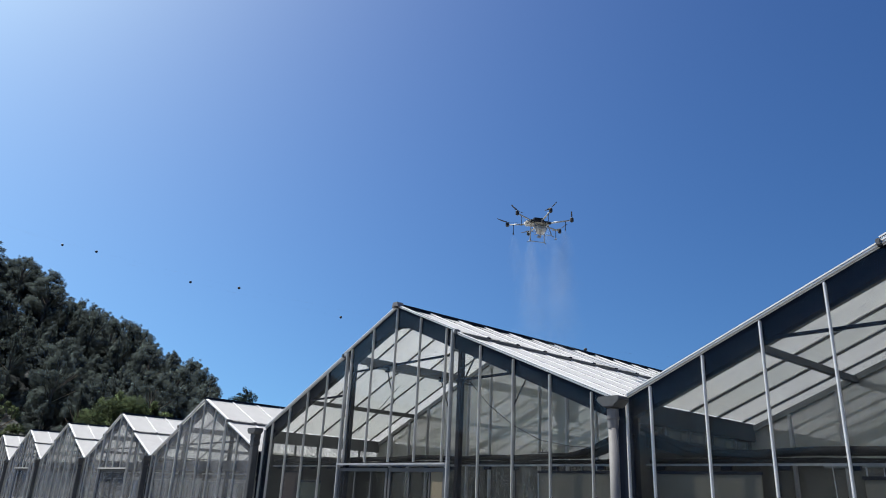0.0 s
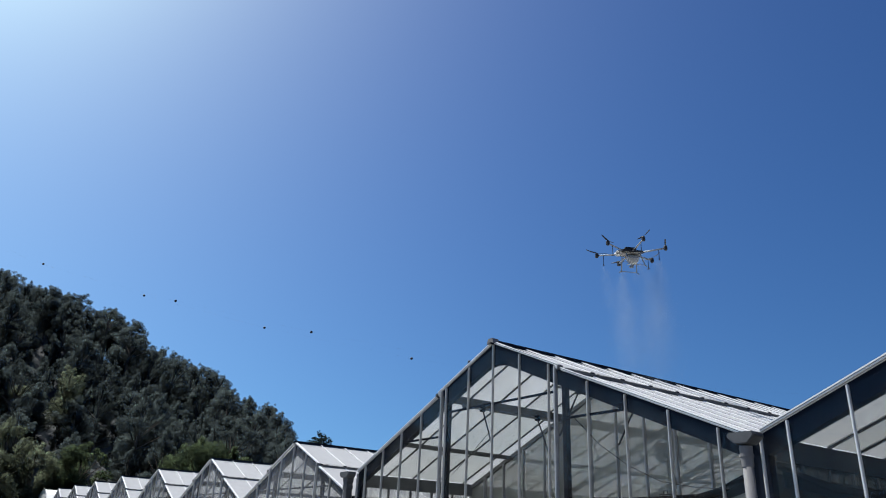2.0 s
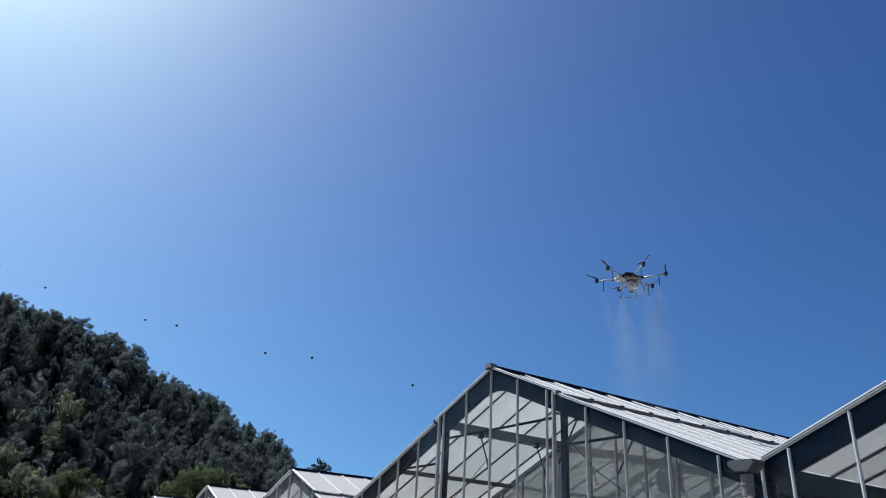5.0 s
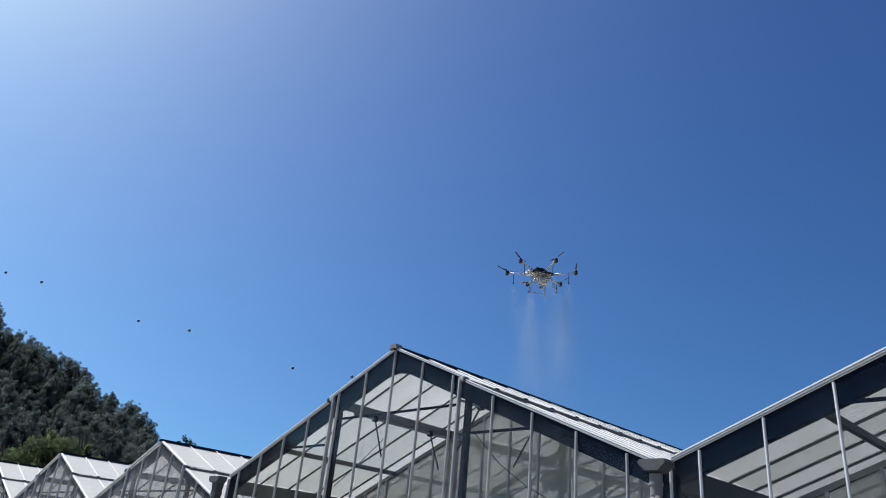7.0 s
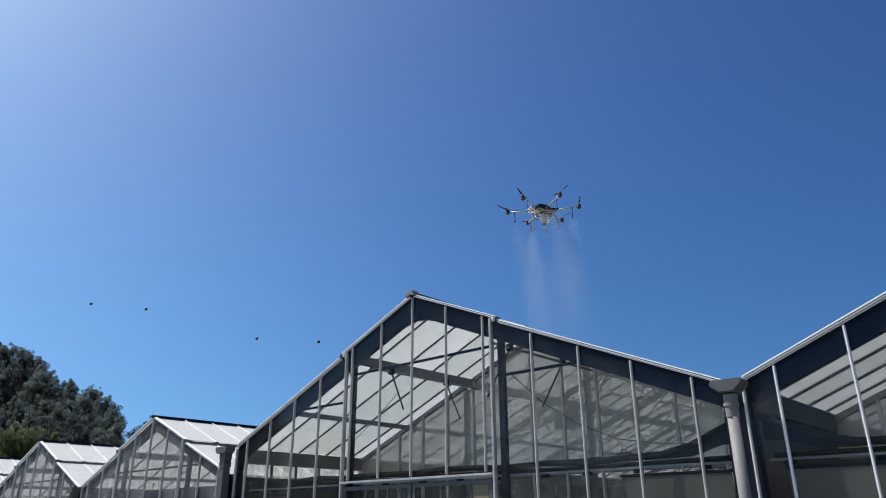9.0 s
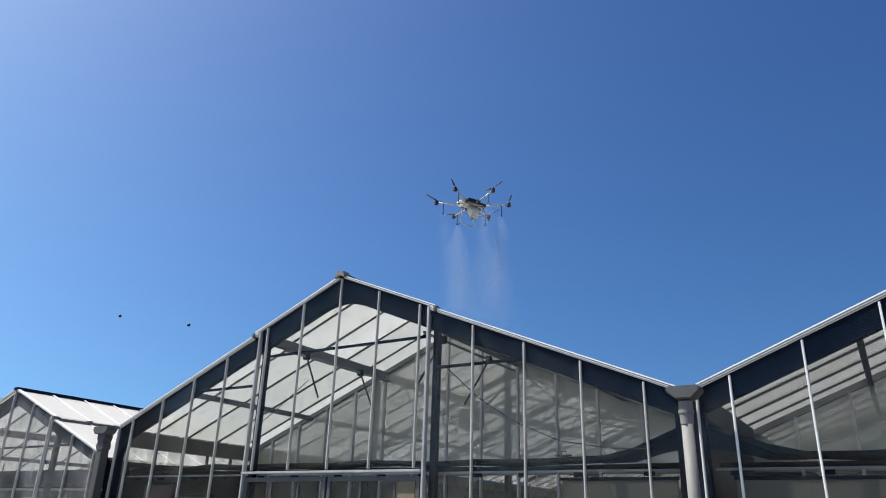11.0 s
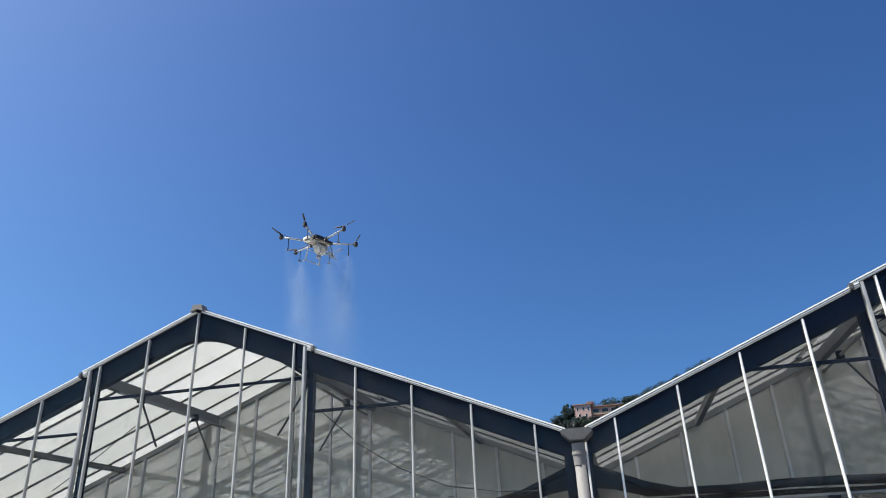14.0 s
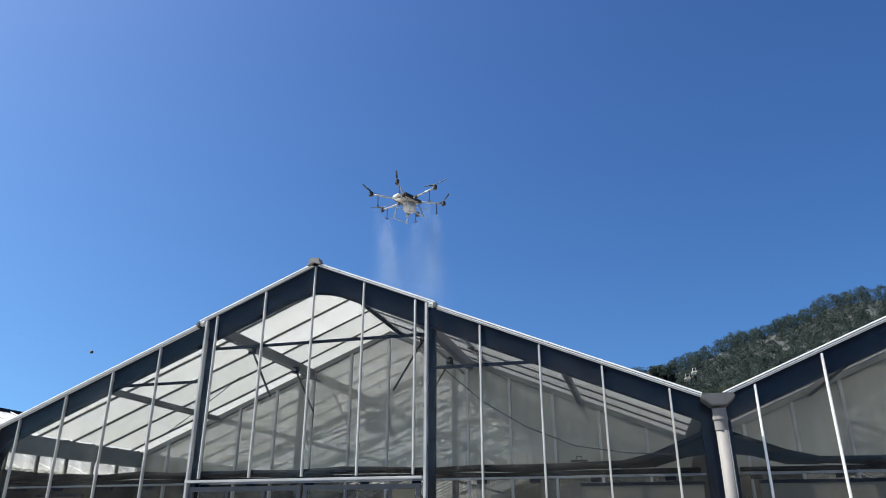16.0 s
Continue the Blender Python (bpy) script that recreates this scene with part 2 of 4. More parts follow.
def whitewash(name, clear, streaks, white=1.0):
    """Roof glass under a coat of white shading paint: light comes through it."""
    k = Mat(name)
    big = k.noise(0.9, 5, 0.6, (0.5, 2.0, 1))
    fine = k.noise(30, 3, 0.6)
    run = k.noise(2.2, 5, 0.7, (0.35, 6.0, 1))
    col = k.mix(k.ramp(run, (0.45, (0, 0, 0)), (0.85, (streaks * 0.4,) * 3)), k.ramp(big, (0.3, tuple(white * v for v in (0.855, 0.858, 0.862))), (0.7, tuple(white * v for v in (0.930, 0.932, 0.938)))), (0.36, 0.36, 0.37))
    mould = k.noise(5.0, 6, 0.65, (0.6, 1.6, 1.0))
    col = k.mix(k.ramp(mould, (0.63, (0, 0, 0)), (0.73, (min(1.0, streaks * 1.6),) * 3)), col, (0.10, 0.10, 0.10))
    info = k.node("ObjectInfo")
    blot = k.noise(3.5, 6, 0.7)
    thru = k.mix(k.ramp(blot, (0.40, (0, 0, 0)), (0.72, (0.55,) * 3)), k.ramp(info.outputs["Random"], (0.0, (0.64, 0.665, 0.64)), (0.5, (0.78, 0.795, 0.785)), (1.0, (0.95, 0.955, 0.985))), (0.48, 0.49, 0.48))
    df = k.node("BsdfDiffuse")
    tl = k.node("BsdfTranslucent")
    k.l.new(col, df.inputs["Color"])
    k.l.new(k.mix(1.0, col, thru, "MULTIPLY"), tl.inputs["Color"])
    m = k.node("MixShader")
    m.inputs[0].default_value = 0.38
    k.l.new(df.outputs[0], m.inputs[1])
    k.l.new(tl.outputs[0], m.inputs[2])
    tr = k.node("BsdfTransparent")
    m2 = k.node("MixShader")
    k.l.new(k.ramp(fine, (0.4, (clear * 0.5,) * 3), (0.75, (clear * 1.8,) * 3)), m2.inputs[0])
    k.l.new(m.outputs[0], m2.inputs[1])
    k.l.new(tr.outputs[0], m2.inputs[2])
    gl = k.node("BsdfGlossy", Roughness=0.25)
    m3 = k.node("MixShader")
    k.l.new(k.sheen(0.015, 6.0, 0.2), m3.inputs[0])
    k.l.new(m2.outputs[0], m3.inputs[1])
    k.l.new(gl.outputs[0], m3.inputs[2])
    k.l.new(m3.outputs[0], k.out.inputs["Surface"])
    return k.m


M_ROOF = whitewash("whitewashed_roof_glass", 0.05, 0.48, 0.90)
# same kind of coat with a lower white, for the right bay
M_ROOF_R = whitewash("dimmer_whitewashed_roof_glass", 0.05, 0.46, 0.66)
M_ROOF_L = whitewash("clean_white_roof_glass", 0.03, 0.15, 0.80)


def foliage(name, c1, c2, c3, through_leaf=0.35, porous=0.0):
    k = Mat(name)
    geo = k.node("NewGeometry")
    info = k.node("ObjectInfo")
    a = k.ramp(geo.outputs["Random Per Island"], (0.0, c1), (0.6, c2), (1.0, c3))
    b = k.mix(k.ramp(info.outputs["Random"], (0.0, (0, 0, 0)), (1.0, (0.6,) * 3)), a, tuple(v * 0.5 for v in c1))
    df = k.node("BsdfDiffuse")
    tl = k.node("BsdfTranslucent")
    k.l.new(b, df.inputs["Color"])
    k.l.new(k.mix(0.1, b, (0.09, 0.12, 0.05)), tl.inputs["Color"])
    m = k.node("MixShader")
    m.inputs[0].default_value = through_leaf
    k.l.new(df.outputs[0], m.inputs[1])
    k.l.new(tl.outputs[0], m.inputs[2])
    tr = k.node("BsdfTransparent")                # gaps between needles, wide enough to soften the crowns' shade
    m2 = k.node("MixShader")
    m2.inputs[0].default_value = porous
    k.l.new(m.outputs[0], m2.inputs[1])
    k.l.new(tr.outputs[0], m2.inputs[2])
    k.l.new(m2.outputs[0] if porous else m.outputs[0], k.out.inputs["Surface"])
    return k.m


# blue grey leaf colour stands in for haze over the near hill
M_PINE = foliage("hazy_pine_foliage", (0.118, 0.152, 0.164), (0.125, 0.159, 0.166), (0.133, 0.166, 0.168), 0.62, 0.62)
M_BROAD = foliage("broadleaf_foliage", (0.120, 0.168, 0.092), (0.140, 0.188, 0.102), (0.165, 0.208, 0.116), 0.6, 0.4)
M_OLIVE = foliage("olive_foliage", (0.200, 0.240, 0.165), (0.225, 0.262, 0.180), (0.250, 0.284, 0.198), 0.6, 0.5)
# teal shift puts the far hillside's haze into the leaf colour
M_WOODS = foliage("haze_teal_foliage", (0.050, 0.078, 0.084), (0.058, 0.088, 0.091), (0.068, 0.099, 0.096), 0.5)
M_GROVE = foliage("far_grove_foliage", (0.060, 0.085, 0.045), (0.080, 0.105, 0.055), (0.100, 0.125, 0.065), 0.2)
M_BARK = painted("bark", (0.08, 0.06, 0.045), (0.14, 0.11, 0.08), 0.95, 0.0, 6)
# soil tinted dark blue so gaps between trees carry painted haze
M_SLOPE = painted("haze_blue_slope_soil", (0.032, 0.040, 0.046), (0.044, 0.052, 0.056), 0.95, 0.0, 0.12)

# ---------- ground ----------
bm = bmesh.new()
bmesh.ops.create_grid(bm, x_segments=40, y_segments=40, size=2500)
tagged(part("ground", bm, M_GROUND), "pale gravel yard in front of the greenhouses", "ground", kind="structure")
bm = boxed(-70, 16, 0.3, 40, 0.0, 0.03)
tagged(part("floor", bm, M_SOIL), "dark bare soil floor inside the greenhouses", "floor", kind="structure")

# ---------- greenhouse bays ----------
PITCH = 0.75


def gable_line(a, s):
    return lambda x: a - s * abs(x)


def roof_panel_mesh(name, x0, x1, z0, z1, mat, t=0.012, gap=0.007):
    bm = bmesh.new()
    y0, y1 = gap, PITCH - gap
    hexa(bm, [(x0, y0, z0), (x1, y0, z1), (x1, y1, z1), (x0, y1, z0), (x0, y0, z0 + t), (x1, y0, z1 + t), (x1, y1, z1 + t), (x0, y1, z0 + t)])
    bmesh.ops.recalc_face_normals(bm, faces=bm.faces[:])
    bm.normal_update()
    for f in bm.faces:
        f.material_index = 0 if f.normal.z > 0.5 else 1
    me = link(name, bm, mat)
    me.materials.append(M_CLEAR)
    return me


def barge(parent, p, q, label=""):
    """A stepped white edge profile along the gable: two lips with a groove between."""
    bm = bmesh.new()
    p, q = Vector(p), Vector(q)
    for dy, dz, w, h in ((-0.024, 0.015, 0.048, 0.015), (-0.021, -0.010, 0.042, 0.013)):
        o = Vector((0, dy, dz))
        beam(bm, p + o, q + o, w, h)
    board = part("barge_board", bm, M_WHITE, parent, label)
    # the groove's shade is put into a dark grey strip
    o, bm = Vector((0, -0.010, 0.002)), bmesh.new()
    beam(bm, p + o, q + o, 0.02, 0.011)
    part("groove", bm, M_DARKGREY, board, "groove between the white lips, its shade painted dark grey")
    o, bm = Vector((0, -0.012, -0.0205)), bmesh.new()
    beam(bm, p + o, q + o, 0.024, 0.008)
    part("drip_edge", bm, M_GALV2, board)
    return board


def facade(bay, half, a, s, xs, posts, up, rail=None, last=True, glazing=M_GLASS, w=0.023, bar_mat=M_ALU):
    """Mullions, posts and panes of one gable end at y = 0; rail: (x0, x1, z) of a doorway's head."""
    line = gable_line(a, s)

    def head(x):
        return line(x) + (up if abs(x) < posts[1] else 0)

    bars = sorted([-x for x in xs if x] + list(xs if last else xs[:-1]))
    for x in bars:
        z0 = 0.0
        if rail and rail[0] + 0.1 < x < rail[1] - 0.06:
            z0 = rail[2] + 0.03
        bm = boxed(x - w / 2, x + w / 2, -0.040, 0.012, z0, head(x) + 0.02, bev=0.006)
        part("mullion", bm, bar_mat, bay)
    for sx in (-1, 1):
        x = sx * posts[0]
        part("door_post", boxed(x - 0.019, x + 0.019, -0.045, 0.03, 0, head(x) + 0.03, bev=0.006), M_GALV2, bay, "grey steel gable post")
        part("steel_column", boxed(min(x - sx * 0.015, x + sx * 0.07), max(x - sx * 0.015, x + sx * 0.07), 0.15, 0.24, 0, head(x) - 0.05), M_DARK, bay, "steel column behind the glass in shade-dark navy")
    # panes
    edges = sorted(bars + [-half + 0.06, half - 0.06] + [-posts[0], posts[0]])
    for x0, x1 in zip(edges, edges[1:]):
        if x1 - x0 < 0.08:
            continue
        xs2 = [x0 + 0.012] + ([0.0] if x0 < 0 < x1 else []) + [x1 - 0.012]
        z0 = 0.35
        if rail and rail[0] - 0.05 < (x0 + x1) / 2 < rail[1] + 0.05:
            z0 = rail[2] + 0.03
        brk = z0 + 1.62 if z0 < 1 else None
        top = [(x, head((x0 + x1) / 2 * 0.0001 + x) - 0.01) for x in xs2]
        if brk:
            part("pane", plate(bmesh.new(), [(xs2[0], z0), (xs2[-1], z0), (xs2[-1], brk), (xs2[0], brk)], -0.004, 0.004), glazing, bay)
            z0 = brk + 0.008
        part("pane", plate(bmesh.new(), [(xs2[0], z0), (xs2[-1], z0)] + top[::-1], -0.004, 0.004), glazing, bay)
    part("sill_wall", boxed(-half + 0.02, half - 0.02, -0.08, 0.10, 0, 0.35), M_CONC, bay, "low concrete sill wall")


def portal(bay, half, a, s, y, mat, depth, thick, knees):
    """Two rafters and two columns at one depth; knees: the sides that have curved knees."""
    for sx in (-1, 1):
        bm = bmesh.new()
        v = 1.70 if half > 4 else 1.62
        plate(bm, [(0, a + 0.075), (sx * v, a - s * v + 0.075), (sx * v, a - s * v + 0.025), (sx * half, a - s * half + 0.025), (sx * half, a - s * half - depth), (0, a - depth)], y, y + thick)
        part("rafter", bm, mat, bay, "steel gable rafter in shade-dark navy")
        bm = bmesh.new()
        pts = [(sx * half, 0), (sx * (half - 0.11), 0)]
        zt = a - s * half - depth
        if sx in knees:
            w, r = (0.15, 0.17) if half > 4 else (0.11, 0.09)
            pts[-1] = (sx * (half - w), 0)
            for k in range(8):
                u = k / 7
                pts.append((sx * (half - w - r * u ** 2.2), zt - 0.28 + (0.28 + s * (w + r * u)) * u ** 0.75))
        else:
            pts[-1] = (sx * (half - 0.16), 0)
            pts.append((sx * (half - 0.16), zt + s * 0.16))
        pts.append((sx * half, zt))
        plate(bm, pts, y + 0.003, y + thick - 0.003)
        part("gutter_column", bm, mat, bay)


def roof(bay, half, a, s, up, vent_x, rows, mat, y0=0.0, bar_mat=M_BAR):
    """Whitewashed panes in two courses on each slope: fixed lower panes and raised ridge vents above."""
    for sx in (-1, 1):
        lo = roof_panel_mesh("roof_pane", sx * (vent_x - 0.06), sx * (half - 0.10), a - s * (vent_x - 0.06) + 0.035, a - s * (half - 0.10) + 0.035, mat)
        hi = roof_panel_mesh("vent_pane", sx * 0.05, sx * (vent_x + 0.03), a + up + 0.045 - s * 0.05, a + up + 0.045 - s * (vent_x + 0.03), mat)
        bm = bmesh.new()
        beam(bm, (sx * 0.04, 0.006, a + up + 0.028), (sx * (vent_x - 0.03), 0.006, a + up + 0.028 - s * (vent_x - 0.03)), 0.028, 0.026)
        beam(bm, (sx * (vent_x - 0.02), 0.006, a + 0.018 - s * (vent_x - 0.02)), (sx * (half - 0.1), 0.006, a + 0.018 - s * (half - 0.1)), 0.028, 0.026)
        bar = link("glazing_bar", bm, bar_mat)
        bm = bmesh.new()
        beam(bm, (sx * 0.04, 0, a + up + 0.062), (sx * (vent_x + 0.04), 0, a + up + 0.062 - s * (vent_x + 0.04)), 0.022, 0.022)
        beam(bm, (sx * (vent_x - 0.06), 0, a + 0.052 - s * (vent_x - 0.06)), (sx * (half - 0.1), 0, a + 0.052 - s * (half - 0.1)), 0.022, 0.022)
        cap = link("cap_strip", bm, M_WHITE)
        bm = bmesh.new()
        beam(bm, (sx * 0.06, 0.018, a + up + 0.064), (sx * (vent_x + 0.03), 0.018, a + up + 0.064 - s * (vent_x + 0.03)), 0.012, 0.024)
        beam(bm, (sx * (vent_x + 0.06), 0.018, a + 0.054 - s * (vent_x + 0.06)), (sx * (half - 0.1), 0.018, a + 0.054 - s * (half - 0.1)), 0.012, 0.024)
        seam = link("seam_strip", bm, M_DARK)
        xe = vent_x + 0.045
        bm = box(bmesh.new(), sx * xe - 0.022, sx * xe + 0.022, -0.035, 0.035, a + up - s * xe - 0.02, a + up - s * xe + 0.066)
        clip = link("vent_clip", bm, M_DARK)
        for r in range(rows):
            m = Matrix.Translation((0, y0 + r * PITCH, 0))
            jit = random.uniform(-0.006, 0.006)
            piece("roof_pane", lo, bay, m)
            piece("vent_pane", hi, bay, Matrix.Translation((0, y0 + r * PITCH, jit)))
            if r:
                piece("glazing_bar", bar, bay, m)
            piece("cap_strip", cap, bay, m)
            if half > 4:
                piece("seam_strip", seam, bay, m)
            piece("vent_clip", clip, bay, m)
        n = rows * PITCH
        x = sx * (vent_x + 0.05)
        part("vent_rail", boxed(x - 0.022, x + 0.022, y0 + 0.1, y0 + n, a + up - s * (vent_x + 0.05) - 0.005, a + up - s * (vent_x + 0.05) + 0.04), M_DARKGREY, bay, "dark lower edge rail of the ridge vents")
    n = rows * PITCH
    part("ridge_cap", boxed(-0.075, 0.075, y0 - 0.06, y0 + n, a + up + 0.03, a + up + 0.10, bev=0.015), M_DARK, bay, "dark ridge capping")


def cap_box(bay, z):
    bm = bmesh.new()
    plate(bm, [(-0.10, z - 0.085), (-0.065, z + 0.015), (0.065, z + 0.015), (0.10, z - 0.085), (0.05, z - 0.07), (0, z - 0.05), (-0.05, z - 0.07)], -0.10, 0.05)
    part("apex_cap", bm, M_PVC, bay, "grey apex end cap")


def purlins(bay, a, s, spots, y0, y1):
    for x, w, h in spots:
        for sx in (-1, 1):
            z = a - s * x - 0.05 - h / 2
            part("purlin", boxed(sx * x - w / 2, sx * x + w / 2, y0, y1, z - h / 2, z + h / 2), M_PURLIN, bay, "dusty steel purlin")


A, S, HALF, UP = 5.033, 0.414, 5.115, 0.055
XS = (0, 0.755, 1.505, 2.388, 3.143, 3.893, 4.647, 5.01)
DEPTH_ROWS = 44


def truss(bay, half, a, s, y):
    """Lattice frame: rafters, tie and diagonals."""
    for sx in (-1, 1):
        bm = bmesh.new()
        beam(bm, (0, y, a - 0.14), (sx * half, y, a - 0.14 - s * half), 0.06, 0.12)
        part("truss_rafter", bm, M_INNER, bay)
        bm = bmesh.new()
        zt = a - s * half - 0.05
        for k in range(5):
            x0, x1 = half * k / 5, half * (k + 1) / 5
            zl = zt + (a - 0.75 - zt) * (1 - x1 / half)
            zl0 = zt + (a - 0.75 - zt) * (1 - x0 / half)
            beam(bm, (sx * x0, y, a - 0.18 - s * x0), (sx * x1, y, zl), 0.03, 0.035)
            beam(bm, (sx * x1, y, zl), (sx * x1, y, a - 0.18 - s * x1), 0.03, 0.03)
            beam(bm, (sx * x0, y, zl0), (sx * x1, y, zl), 0.035, 0.045)
        part("truss_web", bm, M_INNER, bay)
        part("inner_column", boxed(sx * half - 0.06, sx * half + 0.06, y - 0.06, y + 0.06, 0, zt), M_INNER, bay)


def partition(bay, half, a, s, y):
    """Inner glazed gable, dusty."""
    for sx in (-1, 1):
        bm = plate(bmesh.new(), [(0, a - 0.02), (sx * half, a - s * half - 0.02), (sx * half, a - s * half - 0.11), (0, a - 0.11)], y, y + 0.10)
        part("partition_rafter", bm, M_INNER, bay)
    n = 7
    xs = [-half + 2 * half * k / (2 * n) for k in range(2 * n + 1)]
    for x in xs[1:-1]:
        part("partition_bar", boxed(x - 0.02, x + 0.02, y - 0.03, y + 0.038, 0.0, a - s * abs(x) - 0.11), M_GALV2, bay)
    for x in (-1.75, 1.2):
        part("partition_column", boxed(x - 0.045, x + 0.045, y + 0.075, y + 0.18, 0.0, a - s * abs(x) - 0.11), M_PURLIN, bay)
    for x0, x1 in zip(xs, xs[1:]):
        bm = plate(bmesh.new(), [(x0 + 0.024, 2.45), (x1 - 0.024, 2.45), (x1 - 0.024, a - s * abs(x1) - 0.115), (x0 + 0.024, a - s * abs(x0) - 0.115)], y + 0.04, y + 0.046)
        part("partition_pane", bm, M_GLASS_IN, bay)
        bm = plate(bmesh.new(), [(x0 + 0.024, 0.1), (x1 - 0.024, 0.1), (x1 - 0.024, 2.35), (x0 + 0.024, 2.35)], y + 0.04, y + 0.046)
        part("partition_pane", bm, M_GLASS_LOW, bay)
    part("partition_rail", boxed(-half, half, y - 0.02, y + 0.12, 2.36, 2.44), M_INNER, bay)


def back_gable(bay, half, a, s, y, z0, z1, n, mat, label):
    """Sheeted back gable with a row of white panes between z0 and z1."""
    part("back_wall", plate(bmesh.new(), [(-half, z1), (half, z1), (half, a - s * half), (0, a), (-half, a - s * half)], y, y + 0.05), mat, bay, label)
    part("back_wall", boxed(-half, half, y, y + 0.05, 0, z0), mat, bay, label)
    step = 2 * half / n
    for k in range(n + 1):
        x = -half + step * k
        part("back_bar", boxed(x - 0.03, x + 0.03, y - 0.02, y + 0.06, z0 + 0.001, z1 - 0.001), M_BAR, bay)
    for k in range(n):
        x = -half + step * k
        part("back_pane", boxed(x + 0.034, x + step - 0.034, y + 0.02, y + 0.026, z0 + 0.004, z1 - 0.004), M_ROOF_L, bay, "white washed pane")


def big_bay(x, label, rail, last):
    bay = thing("greenhouse_bay", label, "greenhouse", (x, 0, 0), "greenhouse bays")
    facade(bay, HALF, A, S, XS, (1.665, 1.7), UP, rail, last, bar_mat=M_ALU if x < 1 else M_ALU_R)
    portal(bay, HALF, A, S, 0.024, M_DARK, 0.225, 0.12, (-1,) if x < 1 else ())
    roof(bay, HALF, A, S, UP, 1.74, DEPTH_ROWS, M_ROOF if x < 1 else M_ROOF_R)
    for sx in (-1, 1):
        barge(bay, (sx * 1.70, 0, A - S * 1.70 + 0.072), (sx * 5.0, 0, A - S * 5.0 + 0.072))
        # plate added to darken the pale strip between rafter and edge profile
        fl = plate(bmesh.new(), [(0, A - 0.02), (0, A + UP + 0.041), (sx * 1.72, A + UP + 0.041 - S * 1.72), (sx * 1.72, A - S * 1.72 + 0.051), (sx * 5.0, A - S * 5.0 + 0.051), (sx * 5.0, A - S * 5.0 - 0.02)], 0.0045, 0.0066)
        part("gable_flashing", fl, M_DARK, bay, "dark filler plate under the edge profile")
        barge(bay, (0, 0, A + UP + 0.062), (sx * 1.78, 0, A + UP + 0.062 - S * 1.78))
        part("barge_end_clip", boxed(sx * 1.79 - 0.024, sx * 1.79 + 0.024, -0.075, 0.03, A - S * 1.79 + 0.045, A - S * 1.79 + 0.118, bev=0.008), M_DARKGREY, bay)
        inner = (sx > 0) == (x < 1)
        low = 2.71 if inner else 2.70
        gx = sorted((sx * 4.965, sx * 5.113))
        # inner beams take the shaded colour, outer ones plain grey
        part("gutter_beam", boxed(*gx, 0.2, DEPTH_ROWS * PITCH, low, 2.975), M_BEAM if inner else M_PURLIN, bay, "steel valley gutter beam, toned darker on the inner sides")
        # outer board runs down to the floor to keep bright panes behind hidden
        part("side_board", boxed(sx * 5.04 - 0.03, sx * 5.04 + 0.03, 0.2, DEPTH_ROWS * PITCH, 1.6 if inner else 0.2, 2.56 if inner else 2.44), M_BEAM, bay, "dark board added below the valley gutter")
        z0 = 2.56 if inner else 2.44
        # added past the partition to block the bright strip
        part("side_board", boxed(sx * 5.04 - 0.028, sx * 5.04 + 0.028, 3.38, DEPTH_ROWS * PITCH, z0 + 0.001, low - 0.003), M_BEAM, bay, "dark board added below the valley gutter")
        for k in range(6):
            y = 0.24 + 0.62 * k
            part("stud", boxed(sx * 5.04 - 0.022, sx * 5.04 + 0.022, y - 0.022, y + 0.022, z0 + 0.001, low - 0.003), M_PURLIN, bay)
            if k < 5:
                part("side_pane", boxed(sx * 5.04 - 0.003, sx * 5.04 + 0.003, y + 0.024, y + 0.596, z0 + 0.002, low - 0.004), M_GLASS_LOW, bay)
    cap_box(bay, 5.198)
    arch = [(x, A - 0.305 - 0.178 * abs(x / 0.62) ** 1.7) for x in (-0.62, -0.5, -0.36, -0.2, 0.0, 0.2, 0.36, 0.5, 0.62)]
    bm = plate(bmesh.new(), arch + [(0.62, A - 0.2 - 0.62 * S), (0.0, A - 0.2), (-0.62, A - 0.2 - 0.62 * S)], 0.03, 0.14)
    part("apex_gusset", bm, M_DARK, bay, "dark gusset plate with a curved lower edge")
    purlins(bay, A, S, ((1.5, 0.10, 0.15), (3.38, 0.07, 0.09)), 0.2, DEPTH_ROWS * PITCH)
    # horizontal ties behind the glass
    part("tie_bar", boxed(-1.62, 1.62, 0.03, 0.055, 3.99, 4.03), M_DARK, bay)
    for sx in (-1, 1):
        part("tie_bar", boxed(min(sx * 1.75, sx * 3.45), max(sx * 1.75, sx * 3.45), 0.03, 0.055, 3.53, 3.57), M_DARK, bay)
    partition(bay, HALF, A, S, 3.25)
    for y in (6.4, 9.6, 12.8, 16.0, 19.2, 25.6, 32.0):
        truss(bay, HALF, A, S, y)
    back_gable(bay, HALF, A, S, 33.0, 1.75, 2.35, 12, M_PANEL, "dull grey back gable sheeting")
    return bay


main_bay = big_bay(0.0, "wide glasshouse bay with whitewashed roof and glazed gable", (-1.68, 1.63, 2.19), False)
part("rail", boxed(-1.69, 1.63, -0.05, 0.02, 2.17, 2.205, bev=0.006), M_GALV2, main_bay, "aluminium door head rail")
big_bay(10.23, "wide glasshouse bay with sunlit-toned mullions beside the downpipe", None, True)

# smaller bays to the left
LA, LS, LHALF, LUP = 3.875, 0.39, 3.75, 0.05
LXS = (0, 0.82, 1.64, 2.45, 3.25, 3.62)


